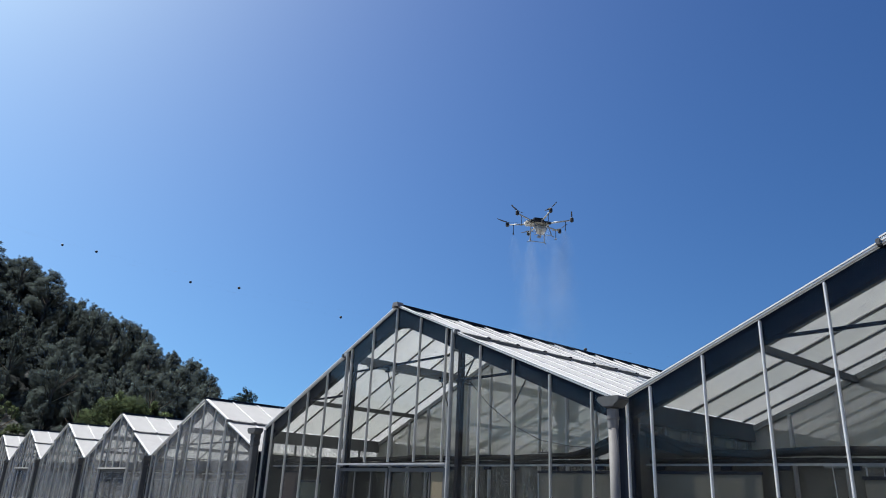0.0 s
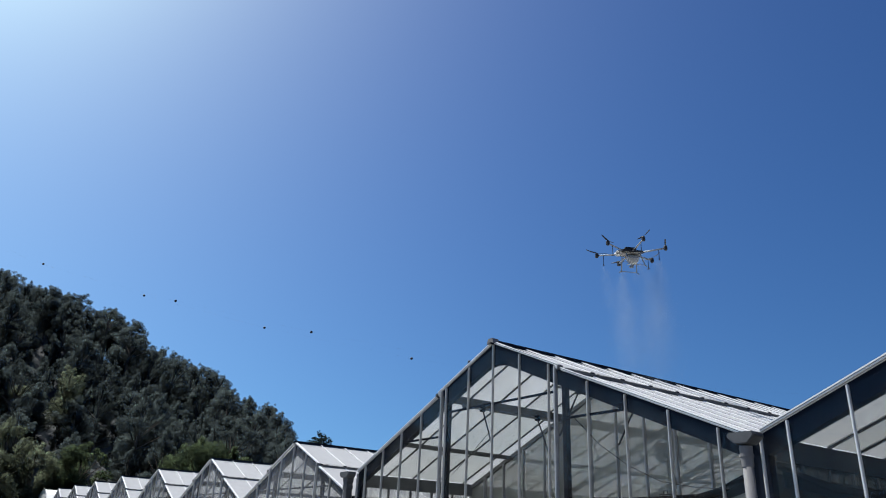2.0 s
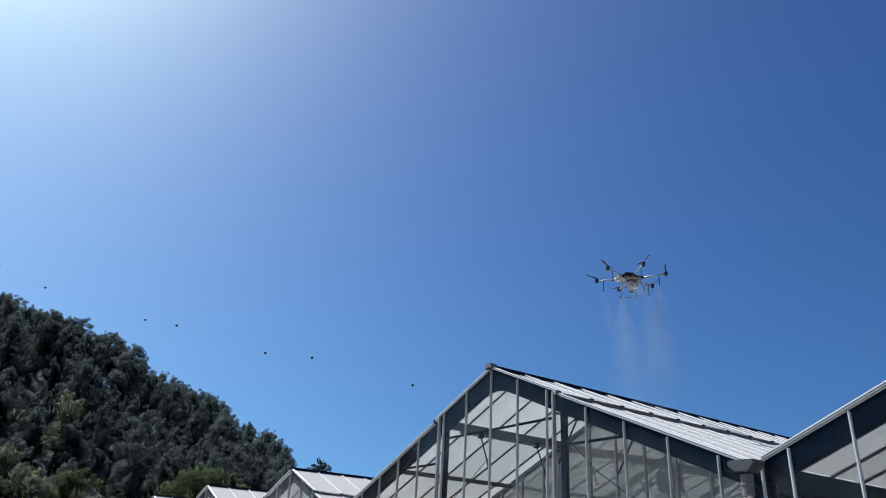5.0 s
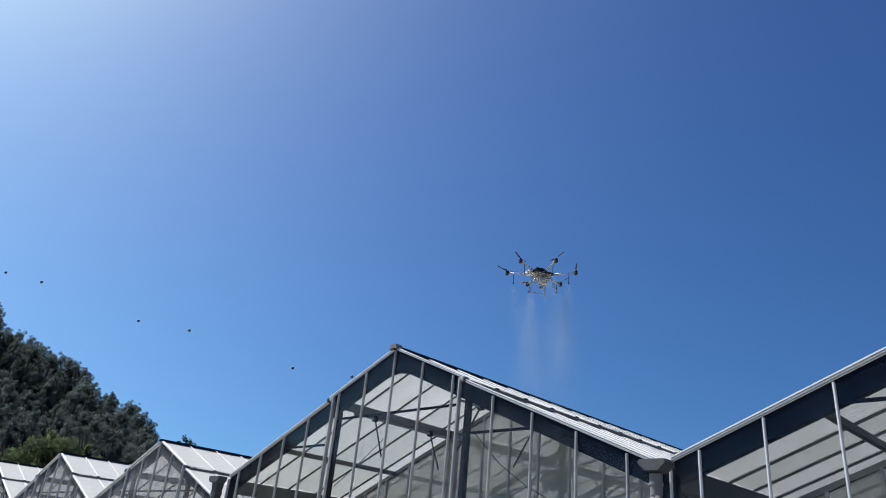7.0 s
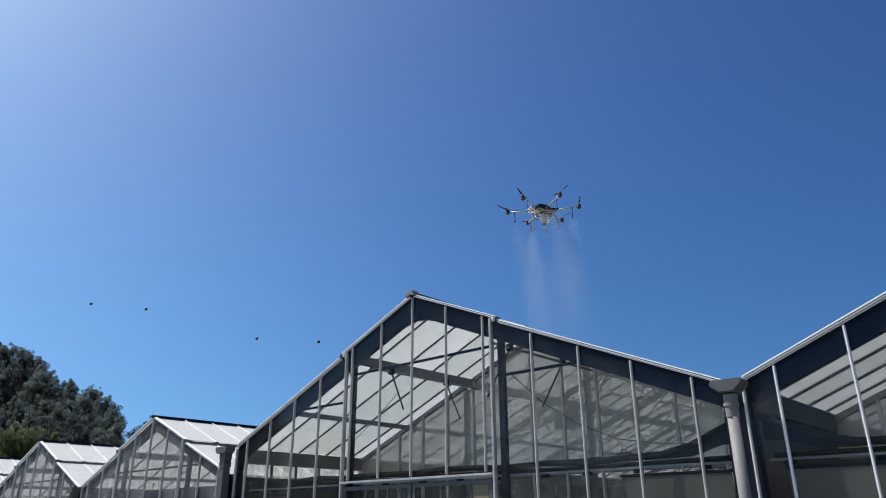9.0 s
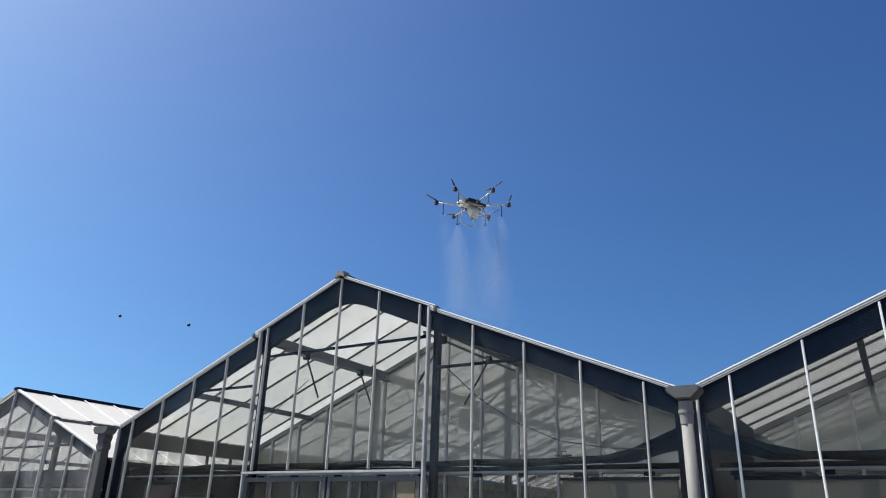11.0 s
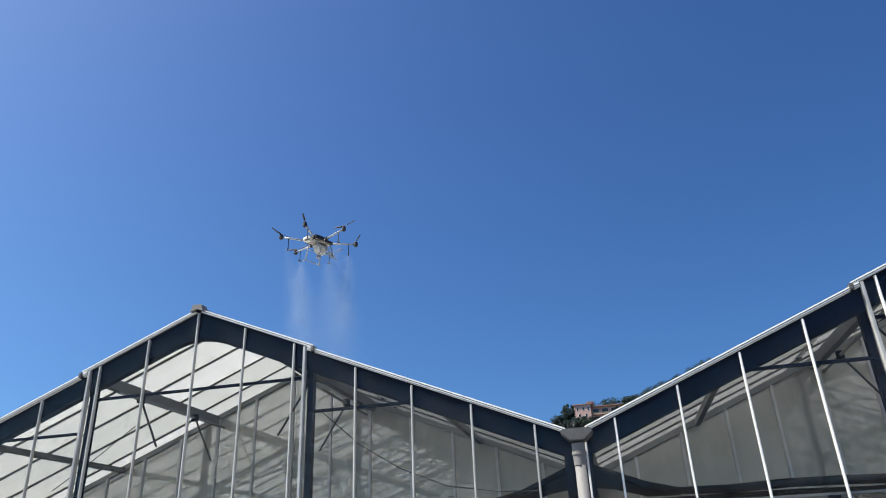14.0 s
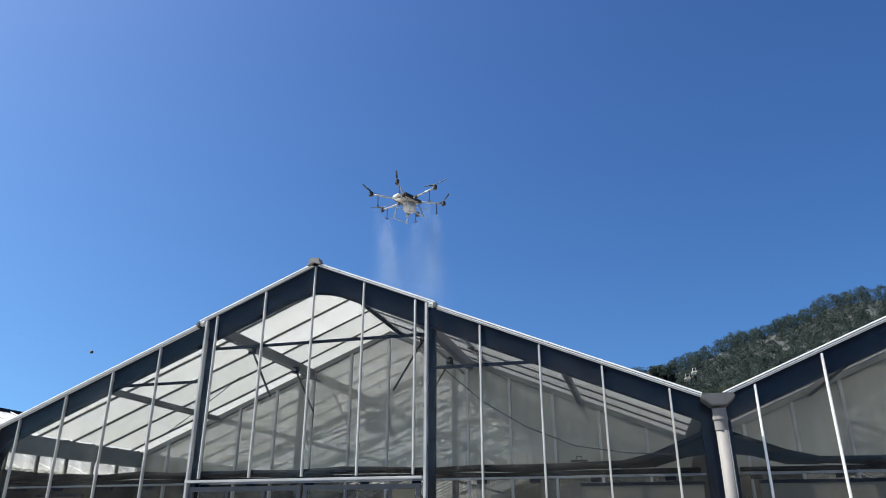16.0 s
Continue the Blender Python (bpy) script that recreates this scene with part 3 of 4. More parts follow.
def small_bay(x, door):
    bay = thing("greenhouse_bay", "low glasshouse bay with clean white roof panes", "greenhouse", (x, 0, 0), "greenhouse bays")
    facade(bay, LHALF, LA, LS, LXS, (1.585, 1.62), LUP, (-1.62, 1.62, 2.10) if door else None, glazing=M_GLASS_L, w=0.022)
    portal(bay, LHALF, LA, LS, 0.024, M_DARK, 0.19, 0.12, (-1, 1))
    roof(bay, LHALF, LA, LS, LUP, 1.66, 20, M_ROOF_L)
    for sx in (-1, 1):
        barge(bay, (sx * 1.62, 0, LA - LS * 1.62 + 0.045), (sx * 3.65, 0, LA - LS * 3.65 + 0.045))
        barge(bay, (0, 0, LA + LUP + 0.055), (sx * 1.70, 0, LA + LUP + 0.055 - LS * 1.70))
        part("barge_end_clip", boxed(sx * 1.71 - 0.024, sx * 1.71 + 0.024, -0.075, 0.03, LA - LS * 1.71 + 0.04, LA - LS * 1.71 + 0.115), M_DARKGREY, bay)
        part("gutter_beam", boxed(min(sx * 3.63, sx * 3.748), max(sx * 3.63, sx * 3.748), 0.2, 15, 2.16, 2.43), M_BEAM, bay)
    purlins(bay, LA, LS, ((1.45, 0.09, 0.14), (2.7, 0.06, 0.09)), 0.2, 15)
    part("tie_bar", boxed(-2.6, 2.6, 0.03, 0.055, 2.74, 2.78), M_DARK, bay)
    part("beam", boxed(-3.6, 3.6, 0.10, 0.20, 2.06, 2.30), M_DARK, bay)
    if door:
        part("rail", boxed(-1.62, 1.62, -0.06, 0.02, 2.07, 2.125), M_ALU, bay)
        for x0, x1 in ((-1.56, -0.01), (0.01, 1.56)):
            bm = bmesh.new()
            for b in ((x0, x0 + 0.06, 0.02, 2.05), (x1 - 0.06, x1, 0.02, 2.05), (x0 + 0.061, x1 - 0.061, 1.98, 2.05), (x0 + 0.061, x1 - 0.061, 0.02, 0.4)):
                box(bm, b[0], b[1], 0.03, 0.06, b[2], b[3])
            leaf = part("door", bm, M_POST, bay, "grey framed glazed door, closed")
            part("pane", boxed(x0 + 0.062, x1 - 0.062, 0.042, 0.048, 0.401, 1.979), M_GLASS_L, leaf)
    for y in (4, 8, 12):
        truss(bay, LHALF, LA, LS, y)
    back_gable(bay, LHALF, LA, LS, 15.0, 0.7, 1.75, 9, M_PALE, "pale back gable sheeting")
    return bay


LX = [-5.14 - 7.50 * (k + 0.5) for k in range(7)]
small_a = small_bay(LX[0], False)
small_b = small_bay(LX[1], True)
for k in range(2, 7):
    copy_thing(small_b if k % 2 else small_a, Matrix.Translation((LX[k], 0, 0)))


pipes = thing("heating_pipes", "pale heating pipes on hangers inside a low glasshouse", "pipes", (LX[0], 1.6, 0), "heating pipes")
for z in (2.22, 2.02, 1.78):
    part("pipe", tube(bmesh.new(), [(-3.4, 0, z), (3.4, 0, z)], 0.025, 8), M_GALV2, pipes, smooth=True)
for x in (-3.0, -1.0, 1.0, 3.0):
    part("hanger", boxed(x - 0.012, x + 0.012, 0.028, 0.05, 1.74, 2.62), M_PURLIN, pipes)
for k in range(1, 7):
    copy_thing(pipes, Matrix.Translation((LX[k], 1.6, 0)))


# ---------- gutters and downpipes ----------
def downpipe(x, z, r):
    pipe = thing("downpipe", "grey plastic downpipe under a dark gutter hopper", "downpipe", (x, 0, 0), "downpipes")
    bm = bmesh.new()
    plate(bm, [(-0.165, z), (-0.185, z - 0.05), (-0.08, z - 0.14), (0.085, z - 0.14), (0.185, z - 0.05), (0.165, z)], -0.32, -0.09)
    bmesh.ops.bevel(bm, geom=bm.edges[:], offset=0.012, segments=2, affect="EDGES")
    part("hopper", bm, M_DARKGREY, pipe, "dark folded metal gutter hopper")
    y = -0.215
    mat = M_PVC
    part("pipe", tube(bmesh.new(), [(0.0, y, 0.0), (0.0, y, z - 0.30)], r, 24), mat, pipe, smooth=True)
    bm = tube(bmesh.new(), [(0, y, z - 0.40), (0, y, z - 0.33), (0, y, z - 0.27), (0, y, z - 0.16)], [r * 1.10, r * 1.12, r * 1.18, r * 1.2], 20)
    part("collar", bm, mat, pipe)
    bm = tube(bmesh.new(), [(0, y, z - 0.285), (0, y, z - 0.25)], r * 1.3, 20)
    part("ring", bm, mat, pipe)
    return pipe


downpipe(5.14, 3.0, 0.063)


def gutter_post(x, z):
    """A square steel post with a stepped head under the valley gutter's outlet."""
    ob = thing("gutter_post", "dark grey steel gutter post with a stepped head", "post", (x, -0.15, 0), "gutter posts")
    part("post", boxed(-0.085, 0.085, -0.075, 0.075, 0, z - 0.40, bev=0.012), M_POST, ob)
    bm = plate(bmesh.new(), [(-0.085, z - 0.399), (-0.10, z - 0.36), (-0.10, z - 0.31), (-0.075, z - 0.27), (-0.11, z - 0.20), (-0.11, z - 0.13), (0.11, z - 0.13), (0.11, z - 0.20), (0.075, z - 0.27), (0.10, z - 0.31), (0.10, z - 0.36), (0.085, z - 0.399)], -0.085, 0.075)
    part("head", bm, M_POST, ob)
    bm = plate(bmesh.new(), [(-0.20, z), (-0.21, z - 0.06), (-0.15, z - 0.129), (0.15, z - 0.129), (0.21, z - 0.06), (0.20, z)], -0.14, 0.075)
    bmesh.ops.bevel(bm, geom=bm.edges[:], offset=0.01, segments=2, affect="EDGES")
    part("outlet", bm, M_DARKGREY, ob, "dark folded metal gutter outlet")
    return ob


gutter_post(-5.19, 3.01)
for k in range(7):
    gutter_post(LX[k] - 3.75, 2.47)

# ---------- hills and woods ----------
EYE0 = Vector((10.2, -8.0, 1.6))


def polar(az, r, z=0.0, eye=EYE0):
    a = radians(az)
    return Vector((eye.x - math.sin(a) * r, eye.y + math.cos(a) * r, z))


def interp(x, table):
    for (x0, v0), (x1, v1) in zip(table, table[1:]):
        if x <= x1:
            return v0 + (v1 - v0) * max(0.0, (x - x0) / (x1 - x0))
    return table[-1][1]


# skyline of the wooded ridges: azimuth and elevation in degrees
EYE_R = Vector((5.0, -8.5, 1.6))
# past azimuth 97 RIDGE_L is unseen, lowered for the glass reflections
RIDGE_L = [(56, 0.2), (60, 0.7), (64, 1.2), (66.6, 2.2), (68, 5.3), (74.4, 8.2), (80.4, 10.6), (85.5, 12.4), (91.5, 14.2), (97, 15.4), (106, 14.0), (118, 8.0), (130, 5.0), (150, 4.0)]
RIDGE_R = [(-75, 8.0), (-50, 13.0), (-30, 15.3), (-18.6, 14.9), (-17.9, 15.2), (-15, 15.0), (-13.6, 14.3), (-11.3, 13.7), (-8, 13.0), (-5.4, 11.9), (-4, 11.7), (-2.5, 11.1), (0, 10.9), (3.2, 10.4), (4.2, 9.5), (10, 7.0), (20, 4.5), (30, 1.5), (36, 0.2)]


# tree-top line of the near hill
TOPS = [(66.6, 5.0), (67.4, 6.9), (67.9, 8.6), (69.0, 9.4), (70.2, 9.4), (71.2, 9.9), (72.4, 9.9), (73.2, 10.3), (73.7, 11.2), (75.0, 11.5), (76.4, 11.8), (77.3, 12.5), (78.5, 12.5), (79.5, 13.1), (80.2, 13.9), (81.0, 14.4), (82.2, 14.7), (83.5, 14.9), (84.6, 15.3), (86.2, 15.7), (88.1, 16.2), (92.0, 17.0), (97.0, 18.0)]


def hill_height(az, r, ridge, r0, r1):
    top = math.tan(radians(interp(az, ridge))) * r1 + 1.6
    u = min(1.0, max(0.0, (r - r0) / (r1 - r0)))
    bumps = noise.noise(Vector((az * 0.25, r * 0.05, 0))) * 1.6 * u
    return top * (u ** 1.15) + bumps


def hill(name, ridge, r0, r1, label, eye=EYE0):
    bm = bmesh.new()
    az0, az1 = ridge[0][0], ridge[-1][0]
    na, nr = 90, 22
    rows = []
    for i in range(na + 1):
        az = az0 + (az1 - az0) * i / na
        col = []
        for j in range(nr + 1):
            r = r0 + (r1 * 1.5 - r0) * j / nr
            z = hill_height(az, r, ridge, r0, r1) - (max(0, r - r1) * 0.15) - 0.3
            col.append(bm.verts.new(polar(az, r, max(z, -1.0), eye)))
        rows.append(col)
    for a, b in zip(rows, rows[1:]):
        for j in range(nr):
            bm.faces.new((a[j], a[j + 1], b[j + 1], b[j]))
    bmesh.ops.recalc_face_normals(bm, faces=bm.faces[:])
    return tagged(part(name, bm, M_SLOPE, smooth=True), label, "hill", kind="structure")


hill("hill_near", RIDGE_L, 75, 150, "steep dark wooded hillside behind the greenhouses")
hill("hill_far", RIDGE_R, 150, 300, "far green wooded hillside", EYE_R)


# unseen slope behind the walk, added to darken the glass's low reflections
RIDGE_B = [(146, 4.0), (155, 5.0), (170, 6.0), (190, 5.0), (215, 5.0), (240, 6.0), (265, 6.0), (288, 8.0)]
hill("hill_behind", RIDGE_B, 60, 150, "unseen hillside added to darken the glass reflections")


def unit(v):
    return v / (np.linalg.norm(v, axis=1)[:, None] + 1e-9)


def leaf_cloud(rng, lobes, count, size, flat=0.8, slim=0.55, lift=0.0, up=0.3):
    """Vertices, quads and normals of small leaf tufts on lumpy lobes (centre, radius); slim: width of a tuft, lift: how far tufts point outward and up."""
    cs = np.array([l[:3] for l in lobes])
    rs = np.array([l[3] for l in lobes])
    pick = rng.choice(len(lobes), count, p=rs ** 2 / (rs ** 2).sum())
    d = unit(rng.normal(size=(count, 3)))
    rad = rs[pick] * (0.45 + 0.65 * rng.random(count) ** 0.6)
    c = cs[pick] + d * rad[:, None] * np.array([1, 1, flat])
    u = unit(rng.normal(size=(count, 3)) + lift * (d + np.array([0, 0, 0.8])))
    w = unit(np.cross(u, unit(rng.normal(size=(count, 3)) + d)))
    sz = (size * (0.5 + rng.random(count)))[:, None]
    verts = np.stack([c - w * sz * slim - u * sz * 0.2, c + u * sz, c + w * sz * slim - u * sz * 0.2, c - u * sz * 0.8], 1).reshape(-1, 3)
    mid = np.array([0, 0, cs[:, 2].mean()])
    body = unit((c - mid) * np.array([1, 1, 0.6]))
    soft = unit(d * 0.8 + body * 0.5 + 0.2 * rng.normal(size=(count, 3)) + np.array([0, 0, up]))
    return verts, np.arange(count * 4).reshape(-1, 4), np.repeat(soft, 4, axis=0)


def mesh_of(name, verts, faces, mat, normals=None):
    me = bpy.data.meshes.new(name)
    me.from_pydata([tuple(v) for v in verts], [], [tuple(f) for f in faces])
    me.materials.append(mat)
    if normals is None:
        return me
    for f in me.polygons:
        f.use_smooth = True
    me.normals_split_custom_set_from_vertices([tuple(q) for q in normals])
    return me


def crown_lobes(rng, h, w, kind):
    """Clumps on limbs round the trunk: pines tall and ragged, broadleaf trees rounder."""
    lobes = []
    n, low, lean = (21, 0.14, 0.5) if kind == "pine" else (16, 0.22, 0.2)
    limbs = rng.random(7) * 6.283
    for k in range(n):
        u = (k + rng.random()) / n
        a = limbs[k % 7] + rng.normal() * 0.35
        full = math.sin(math.pi * ((0.16 + 0.78 * u) if kind == "pine" else (0.14 + 0.70 * u))) ** 0.75 * (1.0 - lean * 0.35 * u)
        rr = w * 0.36 * full * (0.5 + 0.6 * rng.random() ** 0.7)
        lobes.append((rr * math.cos(a), rr * math.sin(a), h * (low + (0.88 - low) * u), w * (0.13 + 0.08 * rng.random()) * (1.15 - 0.45 * u)))
    for k in range(9):                            # loose tips
        u, a = 0.35 + 0.6 * rng.random(), rng.random() * 6.283
        rr = w * 0.46 * math.sin(math.pi * (0.16 + 0.74 * u))
        lobes.append((rr * math.cos(a), rr * math.sin(a), h * (low + (0.95 - low) * u), w * (0.04 + 0.04 * rng.random())))
    for k in range(3):
        lobes.append((rng.normal() * w * 0.05, rng.normal() * w * 0.05, h * (0.88 + 0.05 * k), w * (0.10 - 0.025 * k)))
    return lobes


def make_tree(seed, h, w, kind, mat, count, size, label, at):
    rng = np.random.default_rng(seed)
    tree = thing("tree", label, "tree", at, "trees on the hillside")
    lobes = crown_lobes(rng, h, w, kind)
    bm = tube(bmesh.new(), [(0, 0, -0.6), (0.1, 0.05, h * 0.3), (0.0, 0.1, h * 0.6), (0, 0, h * 0.88)], [0.22, 0.17, 0.11, 0.03], 7)
    for l in lobes[::2]:
        tube(bm, [(0.05, 0.05, l[2] * 0.7), (l[0] * 0.5, l[1] * 0.5, l[2] * 0.86), (l[0], l[1], l[2])], [0.07, 0.05, 0.02], 5)
    part("trunk", bm, M_BARK, tree)
    v, f, q = leaf_cloud(rng, lobes, count, size, 0.9, 0.5 if kind == "pine" else 0.6, 0.5 if kind == "pine" else 0.0)
    crown = new("crown", mesh_of("crown", v, f, mat, q))
    crown.parent = tree
    return tree


PROTO = []
PROTO_H = (12.5, 11.5, 13.0, 11.0, 12.0, 10.5)
for k, (h, w) in enumerate(zip(PROTO_H, (6.2, 5.6, 6.0, 6.6, 5.4, 6.0))):
    PROTO.append(make_tree(10 + k, h, w, "broad" if k == 3 else "pine", M_PINE, 6500, 0.235, "pine on the steep hillside, tinted blue for haze", polar(84 + 3 * k, 150 - 3 * k, 0)))
rng = random.Random(5)
spots = []
for k in range(9000):
    az = rng.uniform(67.9, 97)
    r = rng.uniform(84, 162)
    p = polar(az, r)
    gap = 4.0 if r < 138 else 3.3
    if all((p.x - q.x) ** 2 + (p.y - q.y) ** 2 > gap * gap for q, _, _ in spots):
        spots.append((p, az, r))
    if len(spots) >= 280:
        break
for k, (p, az, r) in enumerate(spots):
    z = hill_height(az, r, RIDGE_L, 75, 150) - 0.4
    sc = rng.uniform(0.72, 1.08)
    top = math.tan(radians(interp(az, TOPS))) * r + 1.6 - sc * PROTO_H[k % 6]
    if r > 128:                                   # ridge trees reach the tree-top line, the ones behind stay below
        z = max(z - 4.0, top + 0.6 - rng.uniform(0.0, 1.2))
    else:
        z = min(z, top)
    m = Matrix.LocRotScale((p.x, p.y, z), Euler((rng.uniform(-0.06, 0.06), rng.uniform(-0.06, 0.06), rng.uniform(0, 6.28))), (sc * rng.uniform(0.9, 1.15), sc * rng.uniform(0.9, 1.15), sc))
    src = PROTO[k % 6]
    if k < 6:
        src.matrix_basis = m
    else:
        copy_thing(src, m)


# leafy trees at the foot of the hill and in clearings
def near_tree(seed, az, r, z, h, w, mat=M_BROAD, label="bright green leafy tree at the foot of the hill", count=9000):
    p = polar(az, r)
    make_tree(seed, h, w, "broad", mat, count, 0.17, label, (p.x, p.y, z))


near_tree(31, 74.0, 71, 0.0, 9.3, 8.4, count=14000)
near_tree(36, 71.6, 75, 0.0, 9.2, 5.0)
near_tree(34, 81.9, 80, 0.2, 8.8, 6.2)
OLIVE = "grey green bushy tree on the lower slope"
for seed, az, r, z, h, w in ((41, 91.0, 84, 0.8, 12.6, 8.0), (42, 88.7, 82, 0.6, 11.8, 7.8), (43, 86.7, 80, 0.3, 10.2, 7.0), (44, 84.8, 79, 0.2, 8.2, 6.0), (45, 89.6, 77, 0.2, 8.6, 7.0), (46, 87.4, 76, 0.2, 7.4, 6.4)):
    near_tree(seed, az, r, z, h, w, M_OLIVE, OLIVE)
near_tree(35, 83.9, 98, 9.9, 9.6, 6.4, M_OLIVE, "paler leafy tree among the dark pines", 5000)
near_tree(47, 86.4, 98, 8.2, 8.4, 5.6, M_OLIVE, "paler leafy tree among the dark pines", 5000)
near_tree(33, 64.95, 120, 4.4, 12.6, 9.5, M_WOODS, "dark green tree behind the low glasshouse")

for az, r, z, h, w in ((2.95, 268, 49.0, 8.2, 6.0), (3.7, 262, 45.4, 6.2, 6.5), (2.6, 255, 43.6, 6.0, 6.5), (1.9, 254, 43.2, 6.2, 6.5), (1.3, 252, 42.7, 6.2, 6.5), (0.7, 252, 42.4, 6.2, 6.5), (0.1, 252, 42.2, 6.2, 6.0), (-0.6, 254, 44.0, 6.5, 6.0), (-1.5, 263, 48.6, 8.4, 6.5), (-2.2, 263, 48.8, 8.4, 6.5), (-2.9, 263, 49.0, 8.4, 6.0)):
    p = polar(az, r, 0, EYE_R)
    tree = make_tree(int(az * 100) + 700, h, w, "broad", M_WOODS, 2200, 0.26, "dark green tree beside the hillside villa", (p.x, p.y, z))

# far woods: uncountable
TOPS_R = [(-27, 16.6), (-18.6, 15.95), (-17.9, 16.25), (-16.5, 16.1), (-15.5, 15.85), (-14.9, 16.1), (-14.4, 15.8), (-13.6, 15.3), (-11.3, 14.7), (-10.6, 14.35), (-8.1, 14.0), (-6.8, 13.6), (-5.4, 12.9), (-4.0, 12.75), (-2.5, 12.05), (0, 11.9), (3.2, 11.4), (9, 9.0)]


def woods(name, label, mat, seed, tries, area, gap, high):
    rw = np.random.default_rng(seed)
    vs, fs, qs, taken, nv = [], [], [], [], 0
    for k in range(tries):
        az, r = rw.uniform(*area[:2]), rw.uniform(*area[2:])
        p = polar(az, r, 0, EYE_R)
        if -3.4 < az < 3.4 and 255 < r < 292 or any((p.x - q.x) ** 2 + (p.y - q.y) ** 2 < gap * gap for q in taken):
            continue
        taken.append(p)
        h, w = rw.uniform(*high), rw.uniform(5.5, 8.0)
        z = hill_height(az, r, RIDGE_R, 150, 300) - 0.6
        top = math.tan(radians(interp(az, TOPS_R))) * r + 1.6
        if r > 284:                               # the crest's trees make up the tree-top line
            h = min(9.0, max(3.5, top - rw.uniform(0, 1.2) - z))
        z = min(z, top - h)
        v, f, q = leaf_cloud(rw, crown_lobes(rw, h, w, "broad"), 1000, 0.21, 1.0, up=0.9)
        vs.append(v + np.array([p.x, p.y, z]))
        fs.append(f + nv)
        qs.append(q)
        nv += len(v)
    me = mesh_of(name, np.concatenate(vs), np.concatenate(fs), mat, np.concatenate(qs))
    return tagged(new(name, me), label, "woods", kind="stuff")


woods("far_woods", "dark green trees covering the far hillside", M_WOODS, 9, 9000, (-27, 9, 240, 304), 4.1, (4.2, 7.0))
woods("far_grove", "lighter green terraced grove below the woods", M_GROVE, 19, 500, (-12.5, -5.5, 226, 250), 3.2, (3.0, 4.5))

# ---------- overhead line with marker balls ----------
M_BALL = painted("marker_ball", (0.02, 0.018, 0.022), (0.035, 0.03, 0.035), 0.5)
W1 = [(-185.0, -16.0, 64.0), (-158.6, -0.5, 53.5), (-135.5, 17.2, 44.4), (-112.4, 34.9, 36.3), (-91.1, 54.1, 30.1), (-70.0, 73.5, 25.4), (-49.0, 93.0, 23.0)]
W2_ = [(-183.0, -14.0, 64.0), (-141.0, 1.5, 47.6), (-120.1, 20.1, 40.1), (-99.7, 38.8, 33.6), (-76.1, 55.4, 27.2), (-53.0, 72.5, 22.8), (-31.0, 90.0, 20.5)]
for W in (W1, W2_):
    o = Vector(W[2])
    line = thing("power_line", "thin overhead cable with dark marker balls", "power line", o, "overhead lines")
    part("cable", tube(bmesh.new(), [Vector(q) - o for q in W], 0.0015, 5), M_CABLE, line)
    for q in (W[1:-1] if W is W1 else W[2:-1]):
        bm = bmesh.new()
        bmesh.ops.create_icosphere(bm, subdivisions=2, radius=0.24, matrix=Matrix.Translation(Vector(q) - o))
        part("marker_ball", bm, M_BALL, line, smooth=True)

# ---------- lattice mast on the hill ----------
M_LATT = painted("mast_steel", (0.22, 0.23, 0.24), (0.32, 0.33, 0.34), 0.6, 0.4, 1.0)
mp = polar(91.8, 195)
mast = thing("lattice_mast", "grey lattice power mast on the hilltop", "power mast", (mp.x, mp.y, 32.0))
bm = bmesh.new()
for sx, sy in ((-1, -1), (-1, 1), (1, -1), (1, 1)):
    beam(bm, (sx * 1.6, sy * 1.6, 0), (sx * 0.4, sy * 0.4, 35), 0.18, 0.18)
for k in range(11):
    z0, z1 = k * 3.1, (k + 1) * 3.1
    w0, w1 = 1.6 - 1.2 * z0 / 35, 1.6 - 1.2 * z1 / 35
    for s1 in (-1, 1):
        beam(bm, (-w0, s1 * w0, z0), (w1, s1 * w1, z1), 0.10, 0.10)
        beam(bm, (s1 * w0, w0, z0), (s1 * w1, -w1, z1), 0.10, 0.10)
part("tower", bm, M_LATT, mast)
for z0 in (27.5, 31.5):
    bm = bmesh.new()
    beam(bm, (-1.0, -4.0, z0 + 0.9), (0, 0, z0), 0.12, 0.12)
    beam(bm, (1.0, 4.0, z0 + 0.9), (0, 0, z0), 0.12, 0.12)
    beam(bm, (-1.0, -4.0, z0 + 0.9), (1.0, 4.0, z0 + 0.9), 0.12, 0.12)
    part("cross_arm", bm, M_LATT, mast)

# ---------- pink villa and small houses on the far hill ----------
M_PINK = painted("pink_render", (0.46, 0.30, 0.27), (0.54, 0.36, 0.32), 0.85, 0.0, 0.5)
M_TILE = painted("terracotta_roof", (0.26, 0.15, 0.12), (0.34, 0.20, 0.16), 0.85, 0.0, 1.5)
M_CREAM = painted("cream_render", (0.62, 0.58, 0.50), (0.70, 0.66, 0.58), 0.85, 0.0, 0.5)
M_PANE = painted("dark_window", (0.03, 0.035, 0.04), (0.05, 0.055, 0.06), 0.15)
vp = polar(0.65, 284, 0, EYE_R)


